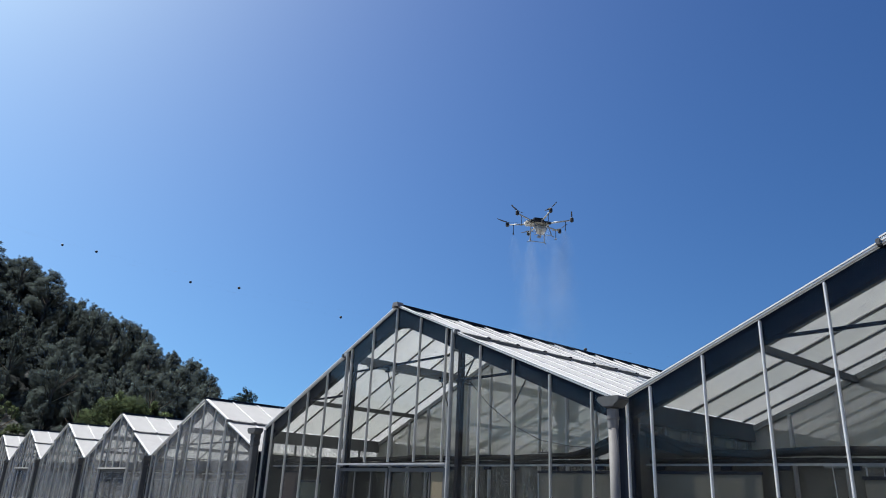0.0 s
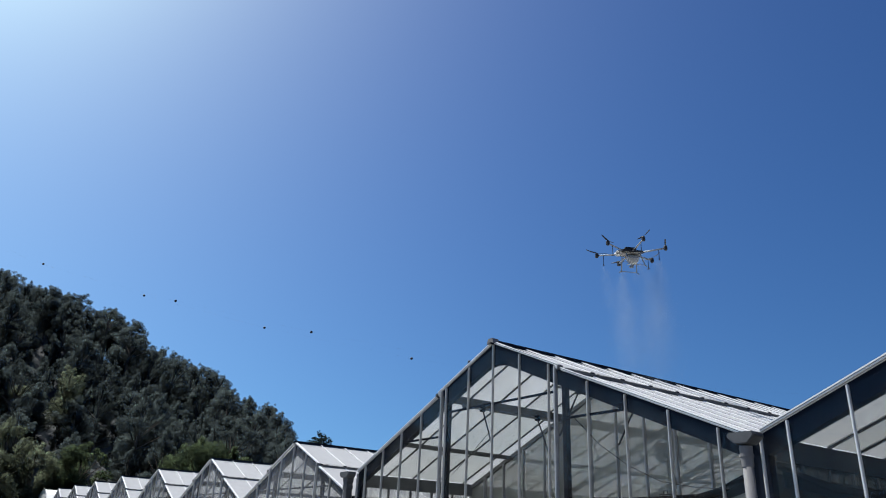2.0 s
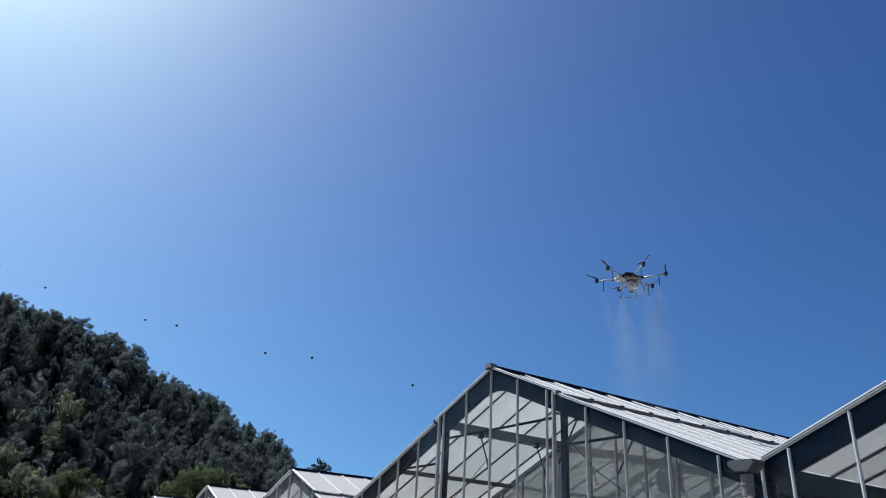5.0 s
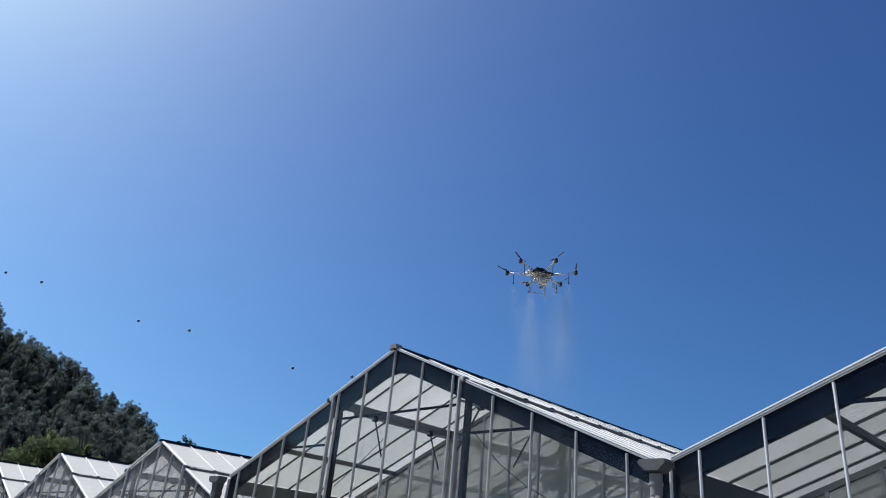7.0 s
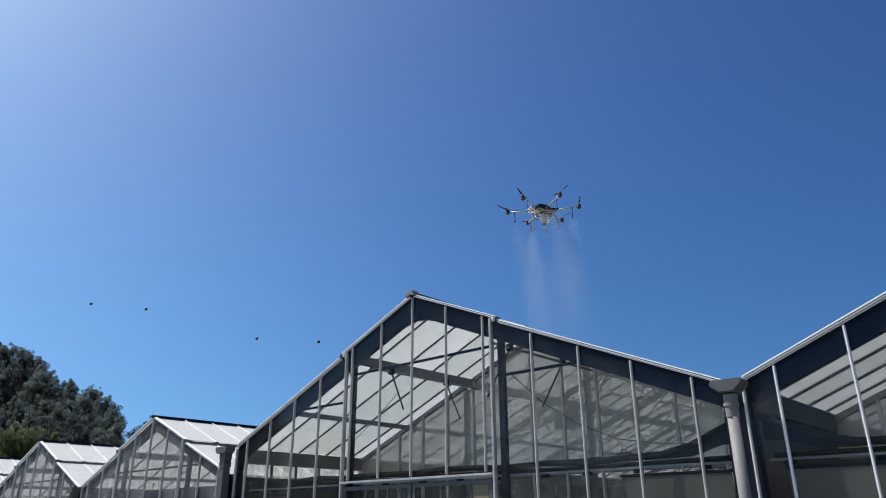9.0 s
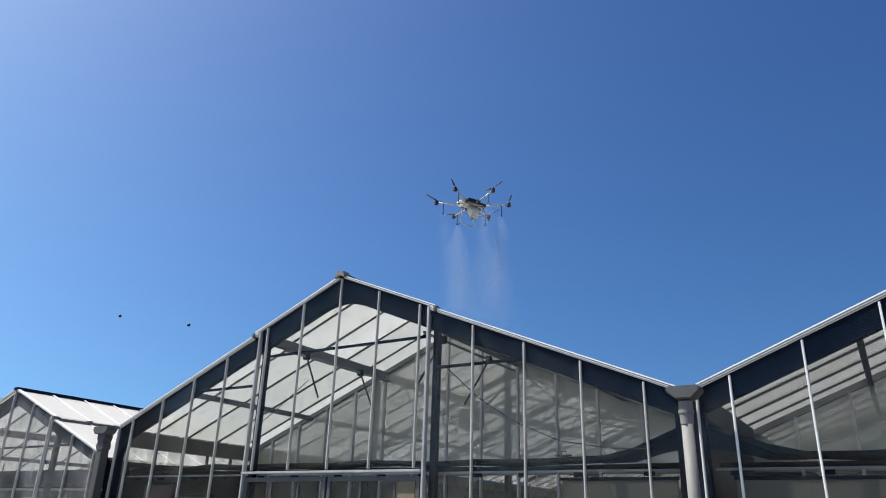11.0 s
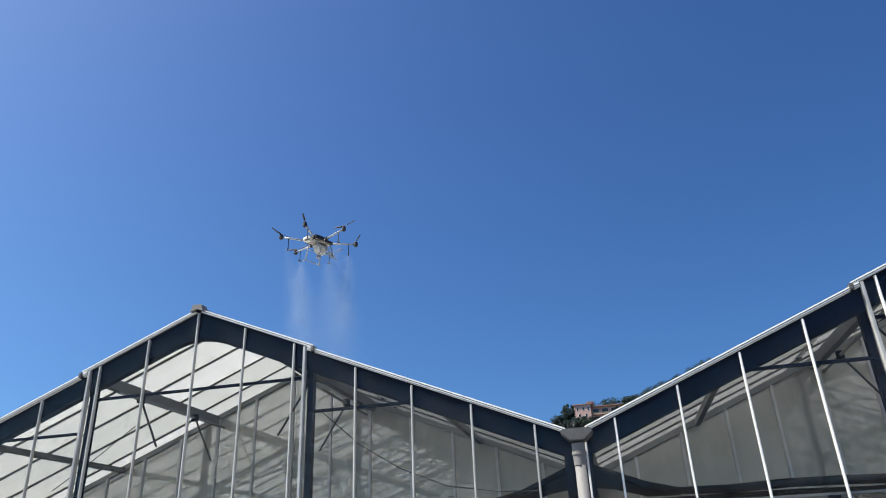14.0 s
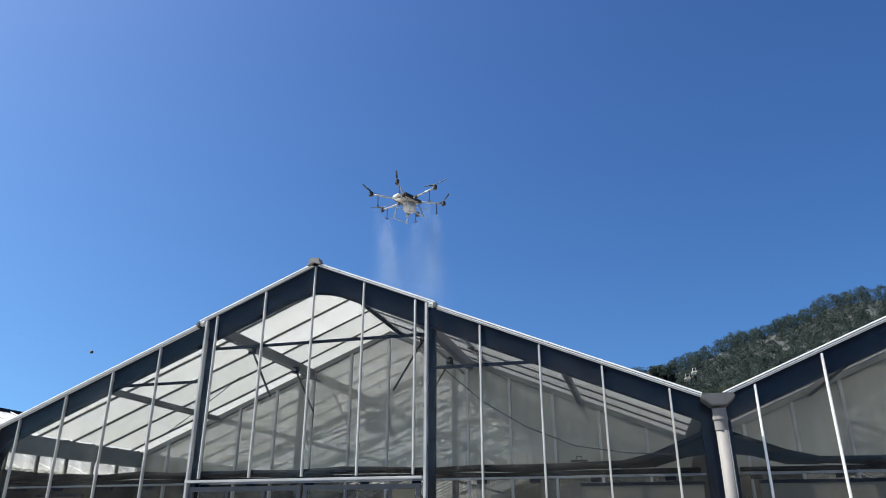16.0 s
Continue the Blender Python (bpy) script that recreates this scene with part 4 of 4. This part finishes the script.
def block(parent, x0, x1, y0, y1, z0, z1, mat, roof_mat, wins):
    part("wall", boxed(x0, x1, y0, y1, z0, z1), mat, parent)
    part("roof", boxed(x0 - 0.4, x1 + 0.4, y0 - 0.4, y1 + 0.4, z1 + 0.01, z1 + 0.35), roof_mat, parent, "flat-pitched terracotta roof")
    for (u, z, w, h) in wins:
        x = x0 + (x1 - x0) * u
        win = part("window", boxed(x - w / 2, x + w / 2, y0 - 0.05, y0 + 0.1, z, z + h), M_CREAM, parent)
        part("pane", boxed(x - w / 2 + 0.12, x + w / 2 - 0.12, y0 - 0.07, y0 - 0.052, z + 0.1, z + h - 0.1), M_PANE, win)


villa = thing("villa", "pink rendered villa with balconies among trees on the far hill", "house", (vp.x, vp.y, 54.6))
block(villa, -9.0, -2.6, -4, 5, -6, 4.2, M_PINK, M_TILE, [(0.2, 1.9, 0.9, 1.4), (0.55, 1.9, 0.9, 1.4), (0.85, 1.9, 0.9, 1.4), (0.3, -0.6, 1.0, 1.5), (0.7, -0.6, 1.0, 1.5)])
block(villa, -3.6, -1.8, -2, 3, 4.7, 5.3, M_PINK, M_TILE, [(0.5, 4.8, 0.6, 0.4)])
block(villa, -2.5, 15.0, -2, 5, -6, 3.2, M_PINK, M_TILE, [(0.10 + 0.2 * k, z, 2.6, 1.7) for k in range(5) for z in (0.9, -2.0)])
for z in (0.45, -2.45):
    slab = part("balcony", boxed(-2.4, 15.2, -3.6, -2.1, z - 0.25, z), M_PINK, villa)
    part("railing", boxed(-2.4, 15.2, -3.6, -3.5, z + 0.01, z + 0.55), M_TAN, slab)
part("eave_board", boxed(-2.4, 15.4, -3.6, -2.45, 3.25, 3.5), M_TILE, villa)
for az, r, el, w, hh in ((-4.7, 272, 11.5, 0.5, 0.9), (-4.15, 268, 11.1, 0.6, 0.6), (-2.97, 266, 10.9, 0.4, 0.7)):
    hp = polar(az, r, 0, EYE_R)
    h = thing("small_house", "small white house half hidden among hillside trees", "house", (hp.x, hp.y, math.tan(radians(el)) * r), "hillside houses")
    block(h, -w, w, -2, 3, -1.2, hh - 1.0, M_CREAM, M_CREAM, [(0.3, 0.2, 0.9, 1.1), (0.7, 0.2, 0.9, 1.1)])

# ---------- polytunnel past the last bay ----------
M_FILM = painted("white_film", (0.66, 0.66, 0.63), (0.74, 0.74, 0.72), 0.5, 0.0, 0.8)
tun = thing("polytunnel", "rounded white film tunnel past the last glasshouse", "polytunnel", (-63.2, 0, 0))
bm = bmesh.new()
arc = [(4.2 * math.cos(a), 4.15 * math.sin(a)) for a in (math.pi * k / 20 for k in range(21))]
plate(bm, arc + [(x * 0.985, z * 0.985) for x, z in arc[::-1]], 0, 18)
part("film_cover", bm, M_FILM, tun)
for y in (0.0, 6, 12, 17.9):
    part("hoop", tube(bmesh.new(), [(4.24 * math.cos(a), y, 4.19 * math.sin(a)) for a in (math.pi * k / 16 for k in range(17))], 0.04, 6), M_GALV, tun)
part("end_sheet", plate(bmesh.new(), [(x * 0.98, z * 0.98) for x, z in arc], 0.05, 0.06), M_FILM, tun)

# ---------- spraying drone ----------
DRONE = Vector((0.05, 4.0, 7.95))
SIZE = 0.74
M_TANK = painted("milky_tank", (0.40, 0.395, 0.37), (0.50, 0.495, 0.465), 0.4, 0.0, 4)
M_CARBON = painted("carbon_arm", (0.22, 0.24, 0.26), (0.32, 0.34, 0.36), 0.35, 0.2, 8)
M_SHELL = painted("grey_shell", (0.24, 0.23, 0.20), (0.32, 0.30, 0.27), 0.5, 0.0, 5)
M_BLACK = painted("black_motor", (0.014, 0.016, 0.022), (0.028, 0.030, 0.036), 0.5, 0.0, 8, spec=0.3)
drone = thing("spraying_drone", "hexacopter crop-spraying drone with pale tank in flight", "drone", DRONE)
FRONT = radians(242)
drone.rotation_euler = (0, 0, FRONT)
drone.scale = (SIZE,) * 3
bm = bmesh.new()
plate(bm, [(-0.24, -0.24), (-0.34, -0.05), (-0.32, 0.06), (0.18, 0.06), (0.20, -0.06), (0.06, -0.26), (-0.04, -0.33), (-0.16, -0.33)], -0.18, 0.18)
for v in bm.verts:
    v.co.x, v.co.y, v.co.z = v.co.x * 0.76, v.co.y * (0.5 if v.co.z < -0.2 else 0.78), v.co.z * 0.86
bmesh.ops.bevel(bm, geom=bm.edges[:], offset=0.05, segments=3, affect="EDGES")
part("tank", bm, M_TANK, drone, "milky plastic spray tank", smooth=True)
part("deck", boxed(-0.32, 0.34, -0.19, 0.19, 0.06, 0.17, bev=0.04), M_SHELL, drone, "grey body deck")
part("nose", boxed(0.30, 0.50, -0.14, 0.14, 0.02, 0.17, bev=0.05), M_TANK, drone, "pale nose housing")
part("lamp", boxed(0.495, 0.515, -0.05, 0.05, 0.06, 0.12, bev=0.008), M_WHITE, drone, "small white front lamp")
part("battery", boxed(-0.15, 0.22, -0.12, 0.12, 0.195, 0.30, bev=0.03), M_BLACK, drone, "black battery pack")
part("side_rail", boxed(-0.30, 0.32, -0.24, -0.213, 0.09, 0.15), M_BLACK, drone)
part("side_rail", boxed(-0.30, 0.32, 0.213, 0.24, 0.09, 0.15), M_BLACK, drone)
RAD = 1.07
rg = random.Random(3)
for k in range(6):
    a = radians(30 + 60 * k)
    c, s_ = math.cos(a), math.sin(a)
    arm = part("arm", tube(bmesh.new(), [(0.26 * c, 0.22 * s_, 0.12), (RAD * c, RAD * s_, 0.17)], [0.028, 0.022], 10), M_CARBON, drone, "grey carbon arm", smooth=True)
    mx, my = RAD * c, RAD * s_
    part("hinge", boxed(0.36 * c - 0.045, 0.36 * c + 0.045, 0.34 * s_ - 0.045, 0.34 * s_ + 0.045, 0.085, 0.165, bev=0.015), M_BLACK, arm)
    part("motor", tube(bmesh.new(), [(mx, my, 0.10), (mx, my, 0.125), (mx, my, 0.225), (mx, my, 0.26)], [0.035, 0.058, 0.058, 0.03], 14), M_BLACK, arm, "black motor")
    b = rg.uniform(0, 3.14)
    for side in (0, math.pi):
        bm = bmesh.new()
        d = Vector((math.cos(b + side), math.sin(b + side), 0))
        w = Vector((-d.y, d.x, 0))
        prev = None
        for i in range(9):
            u = i / 8
            wd = 0.010 + 0.019 * math.sin(min(1, u * 2.2) * 1.57) * (1 - 0.55 * u)
            tw = 0.012 * (1 - u)
            q = Vector((mx, my, 0.265 + 0.05 * u * u)) + d * (0.02 + 0.36 * u)
            ring = [bm.verts.new(q - w * wd + Vector((0, 0, -tw))), bm.verts.new(q + w * wd + Vector((0, 0, tw))), bm.verts.new(q + w * wd * 0.9 + Vector((0, 0, tw + 0.006))), bm.verts.new(q - w * wd * 0.9 + Vector((0, 0, -tw + 0.006)))]
            if prev:
                for j in range(4):
                    bm.faces.new((prev[j], prev[(j + 1) % 4], ring[(j + 1) % 4], ring[j]))
            else:
                bm.faces.new(ring)
            prev = ring
        bm.faces.new(prev[::-1])
        bmesh.ops.recalc_face_normals(bm, faces=bm.faces[:])
        part("propeller_blade", bm, M_BLACK, arm)
    nx, ny = 0.86 * c, 0.86 * s_
    bm = tube(bmesh.new(), [(nx, ny, 0.15), (nx, ny, -0.14), (nx, ny, -0.19)], [0.011, 0.011, 0.024], 8)
    tube(bm, [(nx - 0.055 * s_, ny + 0.055 * c, -0.17), (nx + 0.055 * s_, ny - 0.055 * c, -0.17)], 0.015, 8)
    part("nozzle", bm, M_BLACK, arm, "spray nozzle on a drop tube")
for sy in (-1, 1):
    bm = tube(bmesh.new(), [(0.22, sy * 0.18, 0.06), (0.20, sy * 0.34, -0.38), (0.28, sy * 0.35, -0.42)], 0.018, 8)
    tube(bm, [(-0.24, sy * 0.18, 0.06), (-0.30, sy * 0.34, -0.38), (-0.37, sy * 0.35, -0.42)], 0.018, 8)
    tube(bm, [(-0.30, sy * 0.34, -0.38), (0.20, sy * 0.34, -0.38)], 0.013, 8)
    tube(bm, [(0.24, sy * 0.20, -0.10), (-0.24, sy * 0.20, -0.10)], 0.011, 8)
    part("landing_skid", bm, M_CARBON, drone, "tubular landing skid")
part("pump", boxed(-0.06, 0.06, -0.05, 0.05, -0.37, -0.29, bev=0.02), M_CARBON, drone)

# ---------- spray mist: tiny droplets ----------
k = Mat("water_droplets")
tr = k.node("BsdfTransparent")
df = k.node("BsdfTranslucent")
df.inputs["Color"].default_value = (0.36, 0.45, 0.58, 1)
d2 = k.node("BsdfDiffuse")
d2.inputs["Color"].default_value = (0.36, 0.45, 0.58, 1)
ma = k.node("MixShader")
k.l.new(df.outputs[0], ma.inputs[1])
k.l.new(d2.outputs[0], ma.inputs[2])
mb = k.node("MixShader")
mb.inputs[0].default_value = 0.10
k.l.new(tr.outputs[0], mb.inputs[1])
k.l.new(ma.outputs[0], mb.inputs[2])
k.l.new(mb.outputs[0], k.out.inputs["Surface"])
M_DROPS = k.m
rd = np.random.default_rng(4)
TRI = np.array([(1, 0, 0), (-0.5, 0.87, 0), (-0.5, -0.87, 0)])
pts, szs = [], []
for (a, n, length, spread) in ((270, 150000, 5.0, 0.36), (150, 160000, 5.0, 0.40), (210, 70000, 4.6, 0.46), (90, 12000, 1.2, 0.15), (330, 16000, 2.4, 0.18)):
    aa = radians(a)
    u = rd.random(n) ** 1.25
    base = np.array([0.86 * math.cos(aa), 0.86 * math.sin(aa), -0.19])
    sw = (0.05 + spread * u ** 0.65)[:, None]
    lumps = rd.integers(0, 46, n)                 # drifting puffs
    lump_off = rd.normal(size=(46, 2))
    u = np.clip((lumps + 0.5) / 46 + rd.normal(size=n) * 0.035, 0, 1) ** 1.25 * 0.6 + u * 0.4
    sw = (0.05 + spread * u ** 0.65)[:, None]
    off = rd.normal(size=(n, 2)) * sw * 0.72 + lump_off[lumps] * sw * 0.55
    pull = (1 - 0.45 * u)[:, None]
    puff = np.stack([np.sin(u * 19 + a), np.cos(u * 15 + a)], 1) * 0.10 * u[:, None]
    xy = base[:2] * pull + off + puff
    z = base[2] - u * length
    pts.append(np.column_stack([xy, z]))
    szs.append(rd.uniform(0.0048, 0.0090, n) * (1 - 0.3 * u))
pts, szs = np.concatenate(pts), np.concatenate(szs)
q = rd.normal(size=(len(pts), 3, 3))
q, _ = np.linalg.qr(q)
vv = np.einsum("nij,kj->nki", q, TRI) * szs[:, None, None] + pts[:, None, :]
ff = np.arange(len(pts) * 3)
me = mesh_of("spray_mist", vv.reshape(-1, 3), ff.reshape(-1, 3), M_DROPS)
mist = new("spray_mist", me)
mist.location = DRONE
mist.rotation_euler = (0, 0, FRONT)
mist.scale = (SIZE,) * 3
tagged(mist, "white water mist falling from the drone's nozzles", "spray", kind="stuff")


# ---------- details at the gable ends ----------
def sliding_door(x0, x1, bars, tan=None):
    door = thing("sliding_door", "glazed sliding greenhouse door with grey bars, closed", "door", ((x0 + x1) / 2, 0, 0), "sliding doors")
    c = (x0 + x1) / 2
    x0, x1 = x0 - c, x1 - c
    z1 = 2.12
    part("door_frame", box(box(box(box(bmesh.new(), x0, x0 + 0.055, 0.0, 0.04, 0.02, z1), x1 - 0.055, x1, 0.0, 0.04, 0.02, z1), x0 + 0.056, x1 - 0.056, 0.0, 0.04, z1 - 0.06, z1 - 0.001), x0 + 0.056, x1 - 0.056, 0.0, 0.04, 0.02, 0.5), M_DARKGREY, door)
    cuts = [x0 + 0.056] + [b - c for b in bars] + [x1 - 0.056]
    for b in cuts[1:-1]:
        part("door_bar", boxed(b - 0.018, b + 0.018, 0.002, 0.034, 0.5, z1 - 0.062), M_POST, door)
    for a0, a1 in zip(cuts, cuts[1:]):
        solid = tan and a1 == cuts[-1]
        part("door_panel" if solid else "pane", boxed(a0 + 0.02, a1 - 0.02, 0.014, 0.022, 0.5, z1 - 0.064), M_TAN if solid else M_GLASS, door, "tan solid panel" if solid else "")
    return door


sliding_door(-1.63, -0.01, (-1.07, -0.53))
sliding_door(0.03, 1.60, (0.62, 1.20), tan=True)


def screen(x0, x1, wings, cx):
    """Rolled black shade cloth along the gable, lifted towards the gutters."""
    ob = thing("shade_screen", "bundled black shade cloth hung behind the gable glass", "shade screen", (cx, 0.28, 2.3), "shade screens")
    rg = random.Random(int(cx * 10) + 3)
    pts = []
    if wings[0]:
        pts += [(-5.0, 0, 0.34), (-4.75, 0, 0.24), (-4.4, 0, 0.09), (-4.05, 0, 0.01)]
    else:
        pts += [(x0, 0, 0)]
    n = 14
    for k in range(n):
        u = (k + 0.5) / n
        pts.append(((-3.8 if wings[0] else x0 + 0.1) + u * ((3.8 if wings[1] else x1 - 0.1) - (-3.8 if wings[0] else x0 + 0.1)), rg.uniform(-0.01, 0.01), rg.uniform(-0.02, 0.02)))
    if wings[1]:
        pts += [(4.05, 0, 0.01), (4.4, 0, 0.09), (4.75, 0, 0.24), (5.0, 0, 0.34)]
    else:
        pts += [(x1, 0, 0)]
    part("cloth_roll", tube(bmesh.new(), pts, [0.034 if abs(q[0]) > 4.6 else rg.uniform(0.038, 0.052) for q in pts], 9), M_SCREEN, ob, smooth=True)
    for sx, wing in zip((-1, 1), wings):
        if wing:
            part("cloth_gusset", plate(bmesh.new(), [(sx * 4.0, -0.04), (sx * 4.45, 0.09), (sx * 4.75, 0.23), (sx * 4.98, 0.33), (sx * 4.98, 0.10), (sx * 4.75, 0.07), (sx * 4.4, -0.03)], 0.03, 0.036), M_SCREEN, ob, "loose black cloth corner")
    low = [(-4.9 + 0.7 * k, 0.02, -0.085 + rg.uniform(-0.012, 0.012)) for k in range(15)]
    part("lower_fold", tube(bmesh.new(), low, [rg.uniform(0.026, 0.038) for q in low], 7), M_SCREEN, ob, smooth=True)
    for k in range(13):
        xk = -4.7 + 0.77 * k + rg.uniform(-0.08, 0.08)
        part("hanger_clip", boxed(xk - 0.06, xk + 0.06, -0.02, 0.02, -0.185, -0.137), M_DARK, ob)
    part("support_bar", boxed(-4.95, 4.95, -0.015, 0.015, -0.135, -0.11), M_GALV, ob, "thin grey support bar")
    return ob


screen(-4.9, 5, (False, True), 0.0)
screen(-5, 4.9, (True, False), 10.23)


def infill(x0, x1, z1, mat, label):
    ob = thing("infill_panel", label, "panel", ((x0 + x1) / 2, 0.13, 0), "infill panels")
    w = (x1 - x0) / 2
    part("sheet", boxed(-w, w, 0, 0.02, 0.03, z1, bev=0.004), mat, ob)
    part("edge_strip", boxed(-w - 0.015, w + 0.015, -0.008, 0.028, z1 + 0.001, z1 + 0.035), M_DARK, ob)
    return ob


infill(3.54, 4.90, 2.06, M_PANEL, "grey green board inside the lower gable glass")
infill(5.50, 6.85, 2.06, M_PANEL, "grey green board inside the lower gable glass")
infill(7.9, 9.3, 2.02, M_PANEL, "grey green board inside the lower gable glass")
infill(-4.20, -3.46, 2.03, M_RUST, "reddish brown board inside the lower gable glass")
infill(-3.40, -2.50, 1.84, M_DARKGREEN, "dark green board inside the lower gable glass")


# vent opening gear
def vent_gear(cx, sx):
    ob = thing("vent_gear", "rack tube with push rods for the ridge vents", "vent gear", (cx + sx * 1.38, 0.3, 4.16), "vent gear")
    part("rack_tube", tube(bmesh.new(), [(0, 0, 0), (0, 12, 0)], 0.022, 8), M_INNER, ob)
    for k in range(8):
        y = 0.52 + 1.5 * k
        part("push_rod", tube(bmesh.new(), [(0, y, 0.0), (-sx * 0.42, y - 0.08, -0.74)], 0.016, 6), M_CABLE, ob)
        part("gear_box", boxed(-0.045, 0.045, y - 0.04, y + 0.04, -0.05, 0.06), M_DARK, ob)


for cx in (0.0, 10.23):
    for sx in (-1, 1):
        vent_gear(cx, sx)

# sagging wires behind the glass
for pts in ([(1.78, 0.25, 3.62), (2.35, 0.25, 3.12), (2.9, 0.24, 2.78), (3.5, 0.22, 2.53), (4.1, 0.2, 2.43), (4.6, 0.18, 2.40)],
            [(-2.0, 1.6, 3.95), (-2.6, 1.5, 3.45), (-3.2, 1.4, 3.0)]):
    o = Vector(pts[0])
    w = tagged(part("wire", tube(bmesh.new(), [Vector(q) - o for q in pts], 0.007, 6), M_CABLE), "thin black wire sagging behind the gable glass", "wire", "sagging wires")
    w.location = o
hook = tagged(part("clamp", box(tube(bmesh.new(), [(-0.035, 0, 0.02), (-0.03, 0, 0.06), (0.03, 0, 0.06), (0.035, 0, 0.02)], 0.007, 6), -0.10, 0.10, -0.02, 0.02, 0.0, 0.02), M_CABLE), "black clamp resting on the rolled shade cloth", "clamp")
hook.location = (3.52, 0.28, 2.35)

# hanging heater
heater = thing("unit_heater", "dusty unit heater hung under the roof", "heater", (-1.45, 6.72, 3.9))
part("casing", boxed(-0.26, 0.26, -0.2, 0.2, -0.25, 0.20, bev=0.03), M_INNER, heater)
part("fan_duct", tube(bmesh.new(), [(0, -0.2, -0.02), (0, -0.32, -0.02)], 0.17, 16), M_DARK, heater)
for sx in (-1, 1):
    part("hanger", tube(bmesh.new(), [(sx * 0.2, 0, 0.2), (sx * 0.2, 0, 0.42)], 0.01, 6), M_DARK, heater)

# plant strings
strings = thing("plant_strings", "pale strings hanging in the growing room", "plant strings", (7.7, 1.2, 0))
for k in range(9):
    x = -0.45 + 0.11 * k
    part("string", tube(bmesh.new(), [(x, 0.04 * (k % 3), 0.1), (x + 0.03 * ((k * 7) % 5 - 2), 0.04 * (k % 3), 2.2)], 0.006, 5), M_WHITE, strings)
part("string_bar", boxed(-0.6, 0.6, -0.02, 0.1, 2.2, 2.24), M_INNER, strings)
